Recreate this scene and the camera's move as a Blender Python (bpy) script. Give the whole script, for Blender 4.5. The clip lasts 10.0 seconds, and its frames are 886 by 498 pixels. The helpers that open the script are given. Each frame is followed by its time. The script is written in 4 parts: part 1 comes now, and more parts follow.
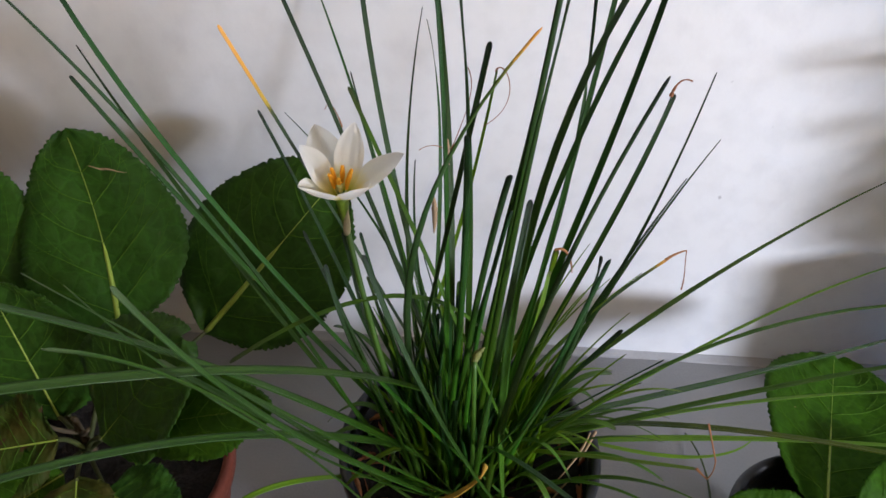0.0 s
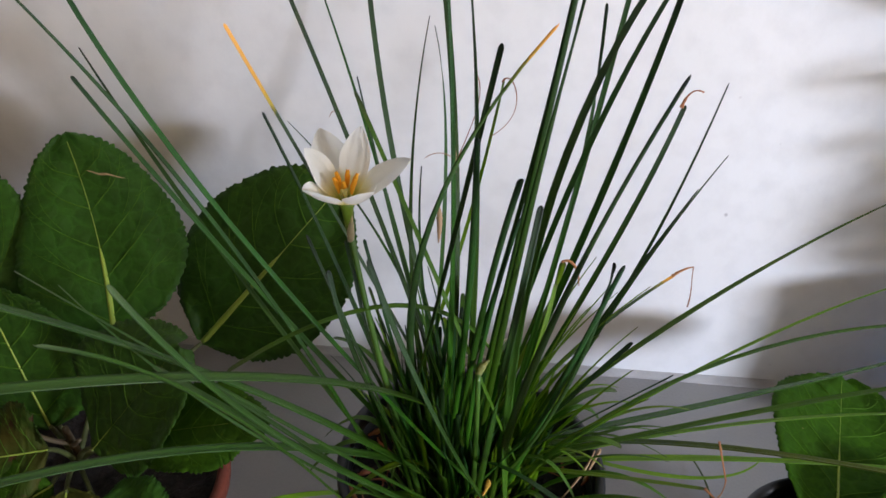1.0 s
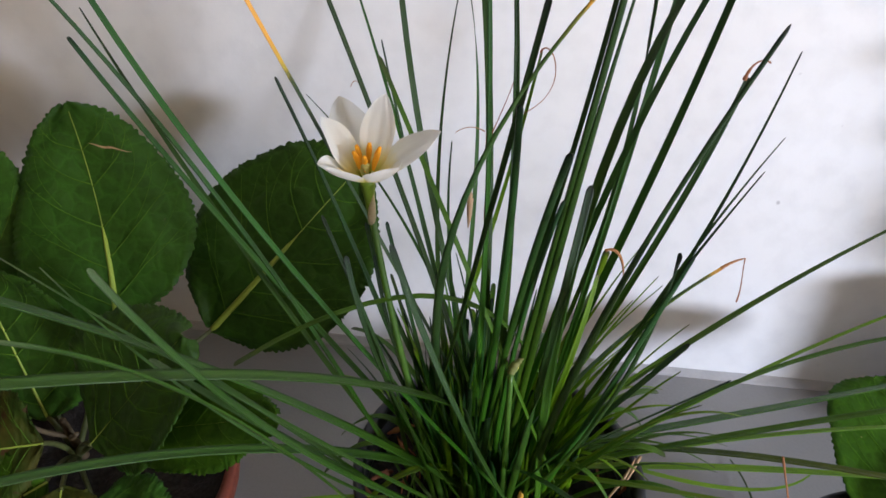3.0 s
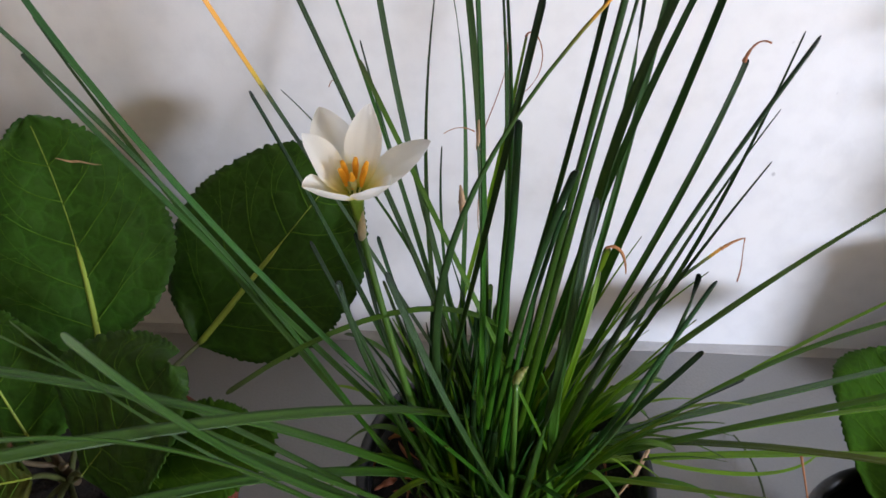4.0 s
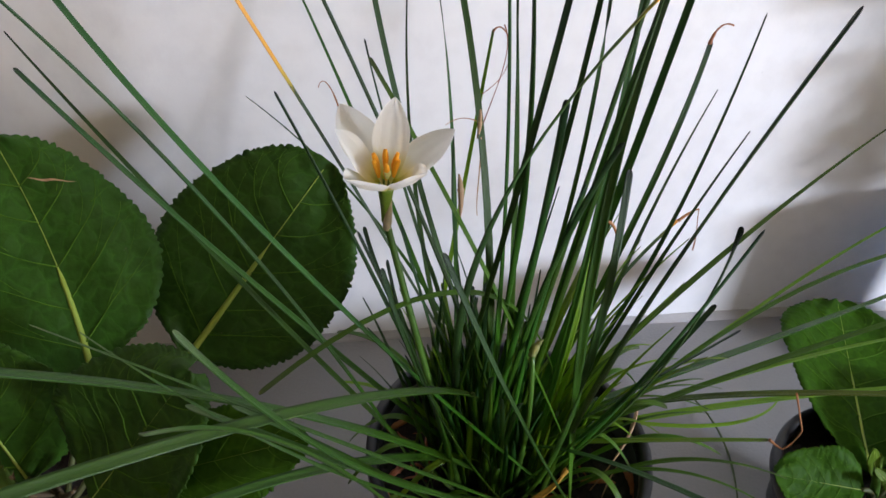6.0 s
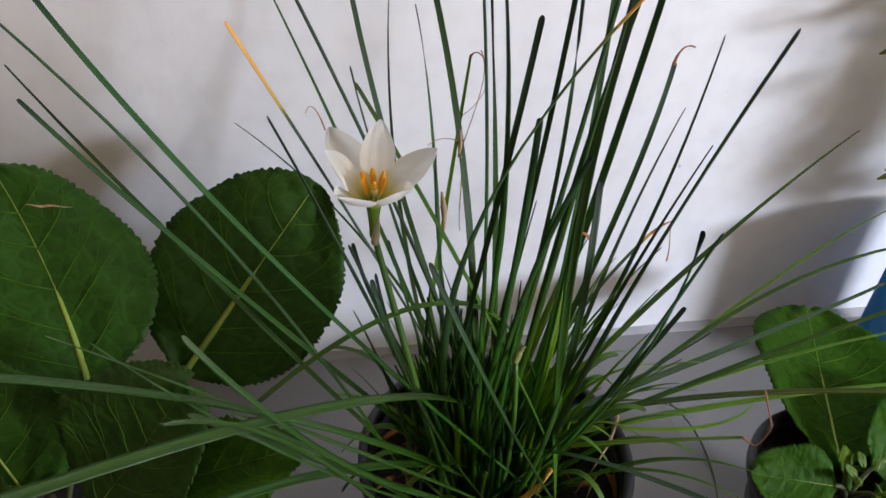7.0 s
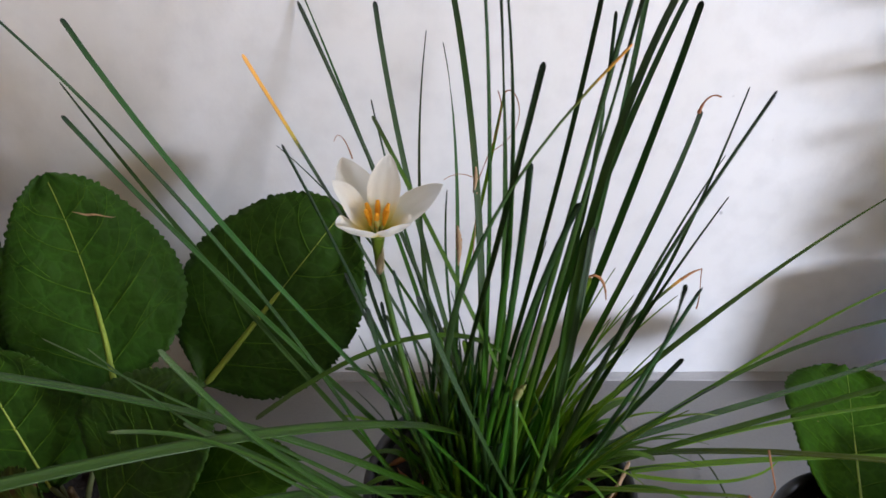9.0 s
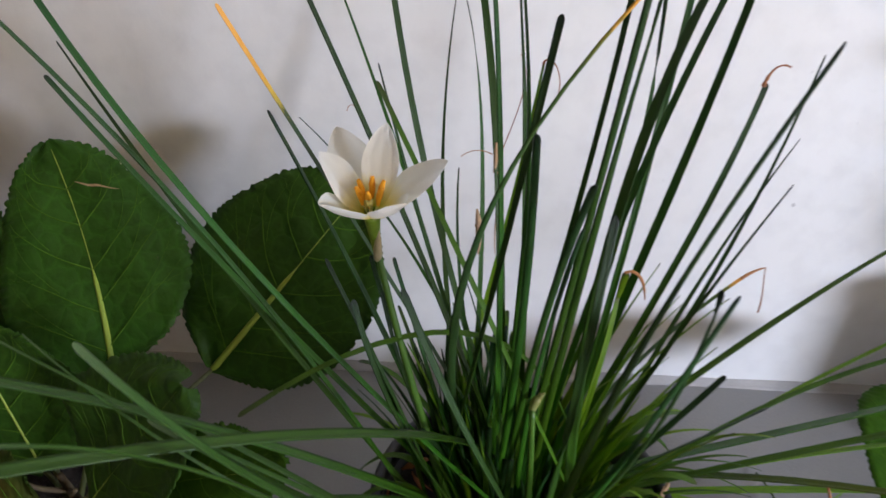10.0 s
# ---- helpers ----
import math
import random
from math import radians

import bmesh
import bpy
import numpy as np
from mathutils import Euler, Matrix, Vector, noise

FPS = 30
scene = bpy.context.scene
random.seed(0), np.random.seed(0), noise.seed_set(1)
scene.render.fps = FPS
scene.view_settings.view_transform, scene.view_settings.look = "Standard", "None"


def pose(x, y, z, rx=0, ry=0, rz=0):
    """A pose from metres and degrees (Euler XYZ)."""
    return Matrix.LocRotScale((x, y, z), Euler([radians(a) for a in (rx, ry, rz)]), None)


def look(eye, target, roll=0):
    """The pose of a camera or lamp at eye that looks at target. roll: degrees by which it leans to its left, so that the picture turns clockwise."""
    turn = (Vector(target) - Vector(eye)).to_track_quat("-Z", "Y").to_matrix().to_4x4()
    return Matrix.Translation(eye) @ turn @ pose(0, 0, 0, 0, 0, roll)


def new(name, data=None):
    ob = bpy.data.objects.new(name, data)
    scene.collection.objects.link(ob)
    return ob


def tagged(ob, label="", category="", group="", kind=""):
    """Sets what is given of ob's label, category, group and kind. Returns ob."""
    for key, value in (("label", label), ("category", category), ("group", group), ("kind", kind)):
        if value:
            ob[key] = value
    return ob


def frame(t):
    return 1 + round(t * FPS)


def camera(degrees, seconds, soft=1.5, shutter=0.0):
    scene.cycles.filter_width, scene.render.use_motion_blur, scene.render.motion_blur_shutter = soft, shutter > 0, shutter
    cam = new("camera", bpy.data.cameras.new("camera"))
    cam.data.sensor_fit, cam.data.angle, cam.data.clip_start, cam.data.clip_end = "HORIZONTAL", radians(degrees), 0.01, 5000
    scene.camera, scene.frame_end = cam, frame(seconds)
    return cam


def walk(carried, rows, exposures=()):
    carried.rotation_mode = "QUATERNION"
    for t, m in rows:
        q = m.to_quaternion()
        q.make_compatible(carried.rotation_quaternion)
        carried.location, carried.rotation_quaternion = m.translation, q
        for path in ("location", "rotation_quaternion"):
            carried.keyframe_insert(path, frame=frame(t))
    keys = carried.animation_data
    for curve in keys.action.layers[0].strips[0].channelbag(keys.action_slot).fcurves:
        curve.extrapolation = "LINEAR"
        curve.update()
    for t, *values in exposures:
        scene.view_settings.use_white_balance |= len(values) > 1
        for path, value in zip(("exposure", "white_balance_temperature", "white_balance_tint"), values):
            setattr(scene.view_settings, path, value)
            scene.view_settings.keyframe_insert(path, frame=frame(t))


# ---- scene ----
cam = camera(58.9, 10.0, shutter=0.5)
PATH = [
    (0, (-0.017, -0.324, 0.521), (-0.048, 1.264, -0.694), 2.7),
    (0.5, (-0.02, -0.329, 0.521), (-0.05, 1.262, -0.691), 3.0),
    (1, (-0.021, -0.321, 0.51), (-0.048, 1.301, -0.66), 3.7),
    (1.5, (-0.022, -0.319, 0.503), (-0.116, 1.249, -0.736), 2.6),
    (2, (-0.024, -0.311, 0.497), (-0.098, 1.285, -0.707), 3.6),
    (2.5, (-0.025, -0.301, 0.492), (-0.141, 1.261, -0.751), 2.2),
    (3, (-0.026, -0.288, 0.485), (-0.104, 1.309, -0.716), 3.6),
    (3.2, (-0.025, -0.288, 0.488), (-0.128, 1.312, -0.708), 3.0),
    (4.3, (-0.045, -0.255, 0.491), (-0.021, 1.267, -0.806), 1.5),
    (4.5, (-0.055, -0.255, 0.483), (0.034, 1.265, -0.814), 3.0),
    (4.9, (-0.073, -0.256, 0.465), (0.241, 1.313, -0.734), 6.6),
    (5, (-0.079, -0.252, 0.472), (0.240, 1.305, -0.742), 5.9),
    (5.2, (-0.085, -0.261, 0.480), (0.200, 1.291, -0.749), 4.7),
    (6.3, (-0.093, -0.279, 0.494), (0.169, 1.253, -0.765), 3.0),
    (6.5, (-0.094, -0.283, 0.495), (0.191, 1.262, -0.743), 2.8),
    (7, (-0.096, -0.295, 0.5), (0.206, 1.273, -0.704), 2.9),
    (7.5, (-0.099, -0.297, 0.499), (0.244, 1.27, -0.695), 4.2),
    (8, (-0.101, -0.299, 0.499), (0.213, 1.262, -0.711), 4.3),
    (8.5, (-0.095, -0.302, 0.506), (0.133, 1.268, -0.713), 3.1),
    (9, (-0.064, -0.302, 0.509), (0.052, 1.323, -0.651), 2.8),
    (9.5, (-0.04, -0.294, 0.495), (-0.015, 1.328, -0.675), 3.5),
    (10, (-0.034, -0.263, 0.483), (-0.103, 1.337, -0.715), 1.0),
]
# the clip's camera brightens and darkens a little on the way
STOPS = [(0, -0.18), (1, -0.15), (2, -0.09), (3, -0.05), (4.5, -0.05), (5, -0.12), (6.5, 0.02), (7, -0.18), (7.5, -0.39), (8, -0.37), (8.5, -0.05), (9, -0.13), (9.5, -0.18), (10, -0.20)]
walk(cam, [(t, look(eye, target, roll)) for t, eye, target, roll in PATH], STOPS)

# ---- world, sun, exposure ----
SUN_AZ, SUN_EL = 43.0, 11.6
world = bpy.data.worlds.new("world")
scene.world = world
world.use_nodes = True
wn = world.node_tree
sky = wn.nodes.new("ShaderNodeTexSky")
sky.sky_type = "NISHITA"
sky.sun_disc = False
sky.dust_density, sky.ozone_density = 5.0, 0.6
sky.sun_elevation = radians(SUN_EL)
sky.sun_rotation = radians(180 - SUN_AZ)
wn.nodes["Background"].inputs["Strength"].default_value = 0.12
wn.links.new(sky.outputs["Color"], wn.nodes["Background"].inputs["Color"])
# added area lamp, unseen, standing in for daylight through the low opening in the south wall
daylight = new("daylight_stand_in", bpy.data.lights.new("daylight_stand_in", "AREA"))
daylight.data.shape, daylight.data.size, daylight.data.size_y = "RECTANGLE", 0.46, 0.25
daylight.data.energy, daylight.data.color = 72.0, (0.86, 0.95, 1.17)
daylight.matrix_world = look((1.70, -1.375, 0.56), (0.10, 0.20, 0.15))


# ---- materials ----
def material(name, colour, rough=0.6, vary=0.15, scale=60.0, bump=0.0, bump_scale=300.0, tint=None,
             ramp=None, translucent=0.0, random_vary=0.0, stretch=None, specks=None, spec=0.5, net=None):
    """Principled material. vary: strength of the blotches; tint: their second colour; ramp: colours along the UV's v;
    net: scale, depth and lightness of a network of small veins."""
    m = bpy.data.materials.new(name)
    m.use_nodes = True
    t = m.node_tree
    n, l = t.nodes, t.links
    b = n["Principled BSDF"]
    b.inputs["Roughness"].default_value = rough
    b.inputs["Specular IOR Level"].default_value = spec
    co = n.new("ShaderNodeTexCoord")
    place = co.outputs["Object"]
    if stretch:
        mp = n.new("ShaderNodeMapping")
        mp.inputs["Scale"].default_value = stretch
        l.new(co.outputs["UV"], mp.inputs["Vector"])
        place = mp.outputs["Vector"]
    big = n.new("ShaderNodeTexNoise")
    big.inputs["Scale"].default_value = scale
    big.inputs["Detail"].default_value = 5
    l.new(place, big.inputs["Vector"])
    fine = n.new("ShaderNodeTexNoise")
    fine.inputs["Scale"].default_value = bump_scale
    fine.inputs["Detail"].default_value = 4
    l.new(place, fine.inputs["Vector"])

    def mixed(a, c, fac, mode="MIX"):
        x = n.new("ShaderNodeMix")
        x.data_type, x.blend_type = "RGBA", mode
        for sock, v in ((x.inputs[0], fac), (x.inputs[6], a), (x.inputs[7], c)):
            if hasattr(v, "is_output"):
                l.new(v, sock)
            else:
                sock.default_value = v if not isinstance(v, tuple) else (*v[:3], 1)
        return x.outputs[2]

    def curve(sock, lo, hi, a=0.0, c=1.0):
        x = n.new("ShaderNodeMapRange")
        x.inputs[1].default_value, x.inputs[2].default_value = lo, hi
        x.inputs[3].default_value, x.inputs[4].default_value = a, c
        l.new(sock, x.inputs[0])
        return x.outputs[0]

    base = colour
    if ramp:
        uv = n.new("ShaderNodeSeparateXYZ")
        l.new(co.outputs["UV"], uv.inputs[0])
        r = n.new("ShaderNodeValToRGB")
        wob = n.new("ShaderNodeMath")
        wob.operation = "ADD"
        l.new(uv.outputs["Y"], wob.inputs[0])
        l.new(curve(big.outputs["Fac"], 0.3, 0.7, -0.02, 0.02), wob.inputs[1])
        l.new(wob.outputs[0], r.inputs["Fac"])
        while len(r.color_ramp.elements) < len(ramp):
            r.color_ramp.elements.new(0.5)
        for e, (at, c) in zip(r.color_ramp.elements, ramp):
            e.position, e.color = at, (*c, 1)
        base = r.outputs["Color"]
    other = tint or tuple(c * (1 - 2 * vary) for c in colour)
    if tint is None and ramp:
        base = mixed(base, mixed(base, (0.35, 0.35, 0.35), 1.0, "MULTIPLY"), curve(big.outputs["Fac"], 0.45, 0.75, 0, vary))
    else:
        base = mixed(base, other, curve(big.outputs["Fac"], 0.4, 0.7, 0, 1 if tint is None else vary))
    base = mixed(base, mixed(base, (0.6, 0.6, 0.6), 1.0, "MULTIPLY"), curve(fine.outputs["Fac"], 0.45, 0.75, 0, vary))
    relief = fine.outputs["Fac"]
    if net:
        warp = n.new("ShaderNodeVectorMath")
        warp.operation = "MULTIPLY_ADD"
        l.new(fine.outputs["Color"], warp.inputs[0])
        warp.inputs[1].default_value = (0.004, 0.004, 0.004)
        l.new(place, warp.inputs[2])
        cell = n.new("ShaderNodeTexVoronoi")
        cell.feature = "DISTANCE_TO_EDGE"
        cell.inputs["Scale"].default_value = net[0]
        l.new(warp.outputs[0], cell.inputs["Vector"])
        base = mixed(base, mixed(base, (net[2],) * 3, 1.0, "MULTIPLY"), curve(cell.outputs["Distance"], 0.10, 0.0, 0.0, 0.8))
        both = n.new("ShaderNodeMath")
        both.operation = "ADD"
        l.new(curve(cell.outputs["Distance"], 0.0, 0.35, 0.0, 1.0), both.inputs[0])
        l.new(curve(fine.outputs["Fac"], 0.0, 1.0, 0.0, 0.5), both.inputs[1])
        relief = both.outputs[0]
    if specks:
        v = n.new("ShaderNodeTexNoise")
        v.inputs["Scale"].default_value = specks[1]
        v.inputs["Detail"].default_value = 2
        l.new(place, v.inputs["Vector"])
        base = mixed(base, specks[0], curve(v.outputs["Fac"], specks[2], specks[2] + 0.04))
    if random_vary:
        oi = n.new("ShaderNodeObjectInfo")
        hsv = n.new("ShaderNodeHueSaturation")
        l.new(curve(oi.outputs["Random"], 0, 1, 1 - random_vary, 1 + random_vary), hsv.inputs["Value"])
        l.new(curve(oi.outputs["Random"], 0, 1, 0.5 - random_vary * 0.06, 0.5 + random_vary * 0.05), hsv.inputs["Hue"])
        l.new(base, hsv.inputs["Color"]) if hasattr(base, "is_output") else None
        base = hsv.outputs["Color"]
    l.new(base, b.inputs["Base Color"])
    l.new(curve(fine.outputs["Fac"], 0.3, 0.7, rough * 0.85, min(1, rough * 1.15)), b.inputs["Roughness"])
    if bump:
        bp = n.new("ShaderNodeBump")
        bp.inputs["Strength"].default_value = 0.6
        bp.inputs["Distance"].default_value = net[1] if net else bump
        l.new(relief, bp.inputs["Height"])
        l.new(bp.outputs["Normal"], b.inputs["Normal"])
    if translucent:
        tr = n.new("ShaderNodeBsdfTranslucent")
        l.new(base, tr.inputs["Color"])
        sh = n.new("ShaderNodeMixShader")
        sh.inputs[0].default_value = translucent
        l.new(b.outputs[0], sh.inputs[1])
        l.new(tr.outputs[0], sh.inputs[2])
        l.new(sh.outputs[0], n["Material Output"].inputs["Surface"])
    return m


M_WALL = material("white_wall_paint", (0.80, 0.80, 0.81), 0.72, 0.16, 5, 0.0008, 60, tint=(0.70, 0.685, 0.665), specks=((0.42, 0.41, 0.42), 55, 0.785))
# for unseen walls and ceiling; tinted so that their bounce warms the shade
M_BOUNCE = material("warm_bounce_paint", (0.76, 0.61, 0.44), 0.8, 0.05, 3, 0.001, 90)
M_FLOOR = material("grey_floor_paint", (0.27, 0.264, 0.26), 0.5, 0.10, 14, 0.0006, 420, tint=(0.23, 0.225, 0.22))
M_COVE = material("cove_filler", (0.44, 0.43, 0.43), 0.7, 0.10, 30, 0.001, 300)
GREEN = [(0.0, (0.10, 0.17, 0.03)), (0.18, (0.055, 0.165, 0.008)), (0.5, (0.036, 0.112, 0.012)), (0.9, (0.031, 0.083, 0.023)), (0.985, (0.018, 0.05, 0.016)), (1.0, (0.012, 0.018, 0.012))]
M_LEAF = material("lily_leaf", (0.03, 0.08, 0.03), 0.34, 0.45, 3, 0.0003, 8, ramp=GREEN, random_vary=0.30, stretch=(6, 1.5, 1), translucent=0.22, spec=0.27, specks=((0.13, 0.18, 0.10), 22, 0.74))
M_LEAF_FRESH = material("fresh_lily_leaf", (0.05, 0.12, 0.03), 0.36, 0.3, 3, 0.0003, 8, random_vary=0.12, stretch=(6, 1.5, 1), translucent=0.25, spec=0.3,
                        ramp=[(0.0, (0.08, 0.16, 0.02)), (0.3, (0.075, 0.195, 0.008)), (0.9, (0.072, 0.17, 0.012)), (1.0, (0.07, 0.10, 0.03))])
M_LEAF_GLOSSY = material("glossy_lily_leaf", (0.05, 0.12, 0.03), 0.22, 0.3, 3, 0.0003, 8, stretch=(6, 1.5, 1), translucent=0.15, spec=0.5,
                         ramp=[(0.0, (0.06, 0.15, 0.015)), (0.3, (0.045, 0.135, 0.015)), (0.9, (0.05, 0.130, 0.02)), (1.0, (0.07, 0.10, 0.03))])
M_LEAF_LIME = material("lime_lily_leaf", (0.09, 0.2, 0.02), 0.32, 0.35, 3, 0.0003, 8, random_vary=0.18, stretch=(6, 1.5, 1), translucent=0.35,
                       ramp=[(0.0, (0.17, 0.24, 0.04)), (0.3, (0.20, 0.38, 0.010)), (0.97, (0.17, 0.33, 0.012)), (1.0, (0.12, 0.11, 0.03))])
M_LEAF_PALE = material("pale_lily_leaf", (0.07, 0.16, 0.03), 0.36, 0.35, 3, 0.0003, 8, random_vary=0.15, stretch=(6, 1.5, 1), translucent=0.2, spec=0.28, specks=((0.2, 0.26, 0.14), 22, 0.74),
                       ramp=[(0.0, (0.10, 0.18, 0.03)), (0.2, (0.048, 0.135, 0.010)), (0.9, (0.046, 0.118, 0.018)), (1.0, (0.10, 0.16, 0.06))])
M_LEAF_YELLOW = material("yellowing_leaf", (0.5, 0.3, 0.05), 0.5, 0.2, 3, 0.0002, 30, stretch=(4, 30, 1), translucent=0.15,
                         ramp=[(0.0, (0.05, 0.12, 0.022)), (0.85, (0.04, 0.085, 0.03)), (0.862, (0.62, 0.5, 0.06)), (0.90, (0.85, 0.44, 0.06)), (1.0, (0.88, 0.44, 0.09))])
M_LEAF_YTIP = material("yellow_tipped_leaf", (0.5, 0.3, 0.05), 0.45, 0.2, 3, 0.0002, 30, stretch=(4, 30, 1), translucent=0.15,
                       ramp=[(0.0, (0.05, 0.11, 0.025)), (0.7, (0.035, 0.10, 0.02)), (0.90, (0.06, 0.12, 0.015)), (0.945, (0.22, 0.22, 0.02)), (0.958, (0.8, 0.42, 0.04)), (1.0, (0.88, 0.40, 0.06))])
M_LEAF_BRONZE = material("bronzed_lily_leaf", (0.05, 0.09, 0.02), 0.3, 0.35, 3, 0.0003, 8, random_vary=0.1, stretch=(6, 1.5, 1), translucent=0.12, spec=0.18, specks=((0.16, 0.09, 0.04), 20, 0.68),
                         ramp=[(0.0, (0.07, 0.15, 0.02)), (0.35, (0.055, 0.115, 0.010)), (0.6, (0.100, 0.140, 0.012)), (0.8, (0.110, 0.170, 0.015)), (1.0, (0.13, 0.17, 0.05))])
M_DRY = material("dry_leaf", (0.34, 0.125, 0.045), 0.75, 0.3, 3, 0.0004, 40, stretch=(5, 12, 1), tint=(0.42, 0.22, 0.10), random_vary=0.25)
M_DRY_YELLOW = material("fallen_yellow_leaf", (0.7, 0.4, 0.05), 0.6, 0.2, 3, 0.0003, 40, stretch=(5, 12, 1))
M_STRAW = material("pale_straw", (0.42, 0.27, 0.15), 0.7, 0.3, 3, 0.0003, 40, stretch=(5, 12, 1), tint=(0.4, 0.24, 0.12))
M_PETAL = material("white_petal", (0.95, 0.95, 0.92), 0.55, 0.03, 2, 0.0003, 9, stretch=(26, 3, 1), translucent=0.38,
                   ramp=[(0.0, (0.38, 0.50, 0.04)), (0.12, (0.66, 0.62, 0.06)), (0.26, (0.93, 0.82, 0.34)), (0.42, (0.97, 0.95, 0.86)), (1.0, (0.97, 0.96, 0.92))])
M_ANTHER = material("orange_anther", (0.95, 0.42, 0.012), 0.7, 0.2, 900, 0.0004, 2500, tint=(0.85, 0.30, 0.0))
M_STYLE = material("pale_style", (0.72, 0.68, 0.25), 0.5, 0.1, 300)
M_SCAPE = material("flower_stalk", (0.06, 0.145, 0.014), 0.4, 0.2, 60, 0.0002, 400, tint=(0.05, 0.12, 0.015))
M_WEED = material("withered_green_stem", (0.05, 0.085, 0.015), 0.6, 0.3, 60, 0.0002, 400, tint=(0.04, 0.035, 0.02))
M_POD = material("shrivelled_pod", (0.17, 0.20, 0.04), 0.6, 0.3, 160, 0.0005, 600, tint=(0.3, 0.2, 0.08))
M_SPATHE = material("papery_spathe", (0.62, 0.52, 0.34), 0.6, 0.3, 120, 0.0004, 500, tint=(0.3, 0.36, 0.12), translucent=0.3)
M_BROAD = material("broad_leaf", (0.034, 0.102, 0.009), 0.55, 0.55, 34, 0.0012, 210, tint=(0.022, 0.070, 0.006), translucent=0.2, net=(80, 0.0008, 1.35), random_vary=0.12, specks=((0.12, 0.11, 0.05), 150, 0.77), spec=0.24)
M_BROAD_YOUNG = material("young_broad_leaf", (0.033, 0.100, 0.005), 0.6, 0.5, 40, 0.0012, 190, tint=(0.020, 0.064, 0.004), translucent=0.15, net=(100, 0.0005, 1.3), random_vary=0.15, specks=((0.3, 0.22, 0.1), 170, 0.76), spec=0.08)
M_MOTTLED = material("mottled_old_leaf", (0.03, 0.062, 0.006), 0.65, 0.75, 34, 0.0010, 240, tint=(0.085, 0.052, 0.010), translucent=0.12, specks=((0.06, 0.03, 0.012), 90, 0.62), spec=0.14)
M_PETIOLE = material("leaf_stalk", (0.07, 0.085, 0.02), 0.6, 0.3, 90, 0.0003, 500, tint=(0.06, 0.05, 0.025))
M_SPROUT = material("sprouting_leaf", (0.10, 0.18, 0.012), 0.5, 0.3, 120, 0.0003, 400, tint=(0.07, 0.13, 0.012), translucent=0.2, spec=0.2)
M_NECK = material("flower_neck", (0.19, 0.29, 0.025), 0.45, 0.2, 120, 0.0002, 500, tint=(0.12, 0.22, 0.02), translucent=0.15)
M_RIB = material("leaf_midrib", (0.30, 0.40, 0.05), 0.5, 0.2, 90, 0.0003, 500, tint=(0.18, 0.27, 0.04))
M_VEIN = material("leaf_vein", (0.085, 0.190, 0.018), 0.75, 0.2, 90, spec=0.08)
M_BLACK = material("black_plastic", (0.008, 0.008, 0.009), 0.42, 0.3, 40, 0.0003, 260, tint=(0.018, 0.017, 0.017))
M_TERRA = material("terracotta_plastic", (0.15, 0.036, 0.020), 0.6, 0.25, 40, 0.0004, 300, tint=(0.10, 0.026, 0.017), spec=0.25)
M_BLUE = material("blue_plastic", (0.002, 0.15, 0.40), 0.45, 0.2, 30, 0.0005, 180, tint=(0.003, 0.11, 0.30))
M_SOIL = material("potting_soil", (0.010, 0.007, 0.005), 0.95, 0.4, 180, 0.003, 420, tint=(0.026, 0.015, 0.009))
M_TWIG = material("brown_stem", (0.075, 0.05, 0.025), 0.7, 0.3, 120, 0.0004, 500, tint=(0.10, 0.085, 0.03))
M_FERN = material("yellow_green_leaf", (0.13, 0.16, 0.015), 0.45, 0.3, 60, 0.0003, 300, tint=(0.28, 0.2, 0.02), translucent=0.2)


# ---- mesh helpers ----
def mesh_object(name, bm, mat, parent=None, label="", smooth=True):
    me = bpy.data.meshes.new(name)
    bm.normal_update()
    bm.to_mesh(me)
    bm.free()
    for p in me.polygons:
        p.use_smooth = smooth
    for m in (mat if isinstance(mat, (list, tuple)) else (mat,)):
        me.materials.append(m)
    ob = new(name, me)
    ob.parent = parent
    if label:
        tagged(ob, label)
    return ob


def part(name, bm, mat, parent, label="", smooth=True):
    return mesh_object(name, bm, mat, parent, label, smooth)


def thing(name, label, category, group="", kind=""):
    return tagged(new(name), label, category, group, kind)


def box(bm, x0, x1, y0, y1, z0, z1):
    v = [bm.verts.new((x, y, z)) for x in (x0, x1) for y in (y0, y1) for z in (z0, z1)]
    for f in ((0, 1, 3, 2), (4, 6, 7, 5), (0, 4, 5, 1), (2, 3, 7, 6), (0, 2, 6, 4), (1, 5, 7, 3)):
        bm.faces.new([v[i] for i in f])


def lathe(profile, n=64, wobble=0.0, seed=0):
    """A closed turned form from (radius, height) pairs."""
    bm = bmesh.new()
    rings = []
    for k, (r, z) in enumerate(profile):
        ring = []
        for i in range(n):
            a = 2 * math.pi * i / n
            rr = r * (1 + wobble * noise.noise((math.cos(a) * 1.5, math.sin(a) * 1.5, z * 12 + seed)))
            ring.append(bm.verts.new((rr * math.cos(a), rr * math.sin(a), z)))
        rings.append(ring)
    for a, b in zip(rings, rings[1:] + rings[:1]):
        for i in range(n):
            bm.faces.new((a[i], a[(i + 1) % n], b[(i + 1) % n], b[i]))
    bmesh.ops.recalc_face_normals(bm, faces=bm.faces)
    return bm


def bezier(points, t):
    p = [Vector(q) for q in points]
    while len(p) > 1:
        p = [a.lerp(b, t) for a, b in zip(p, p[1:])]
    return p[0]


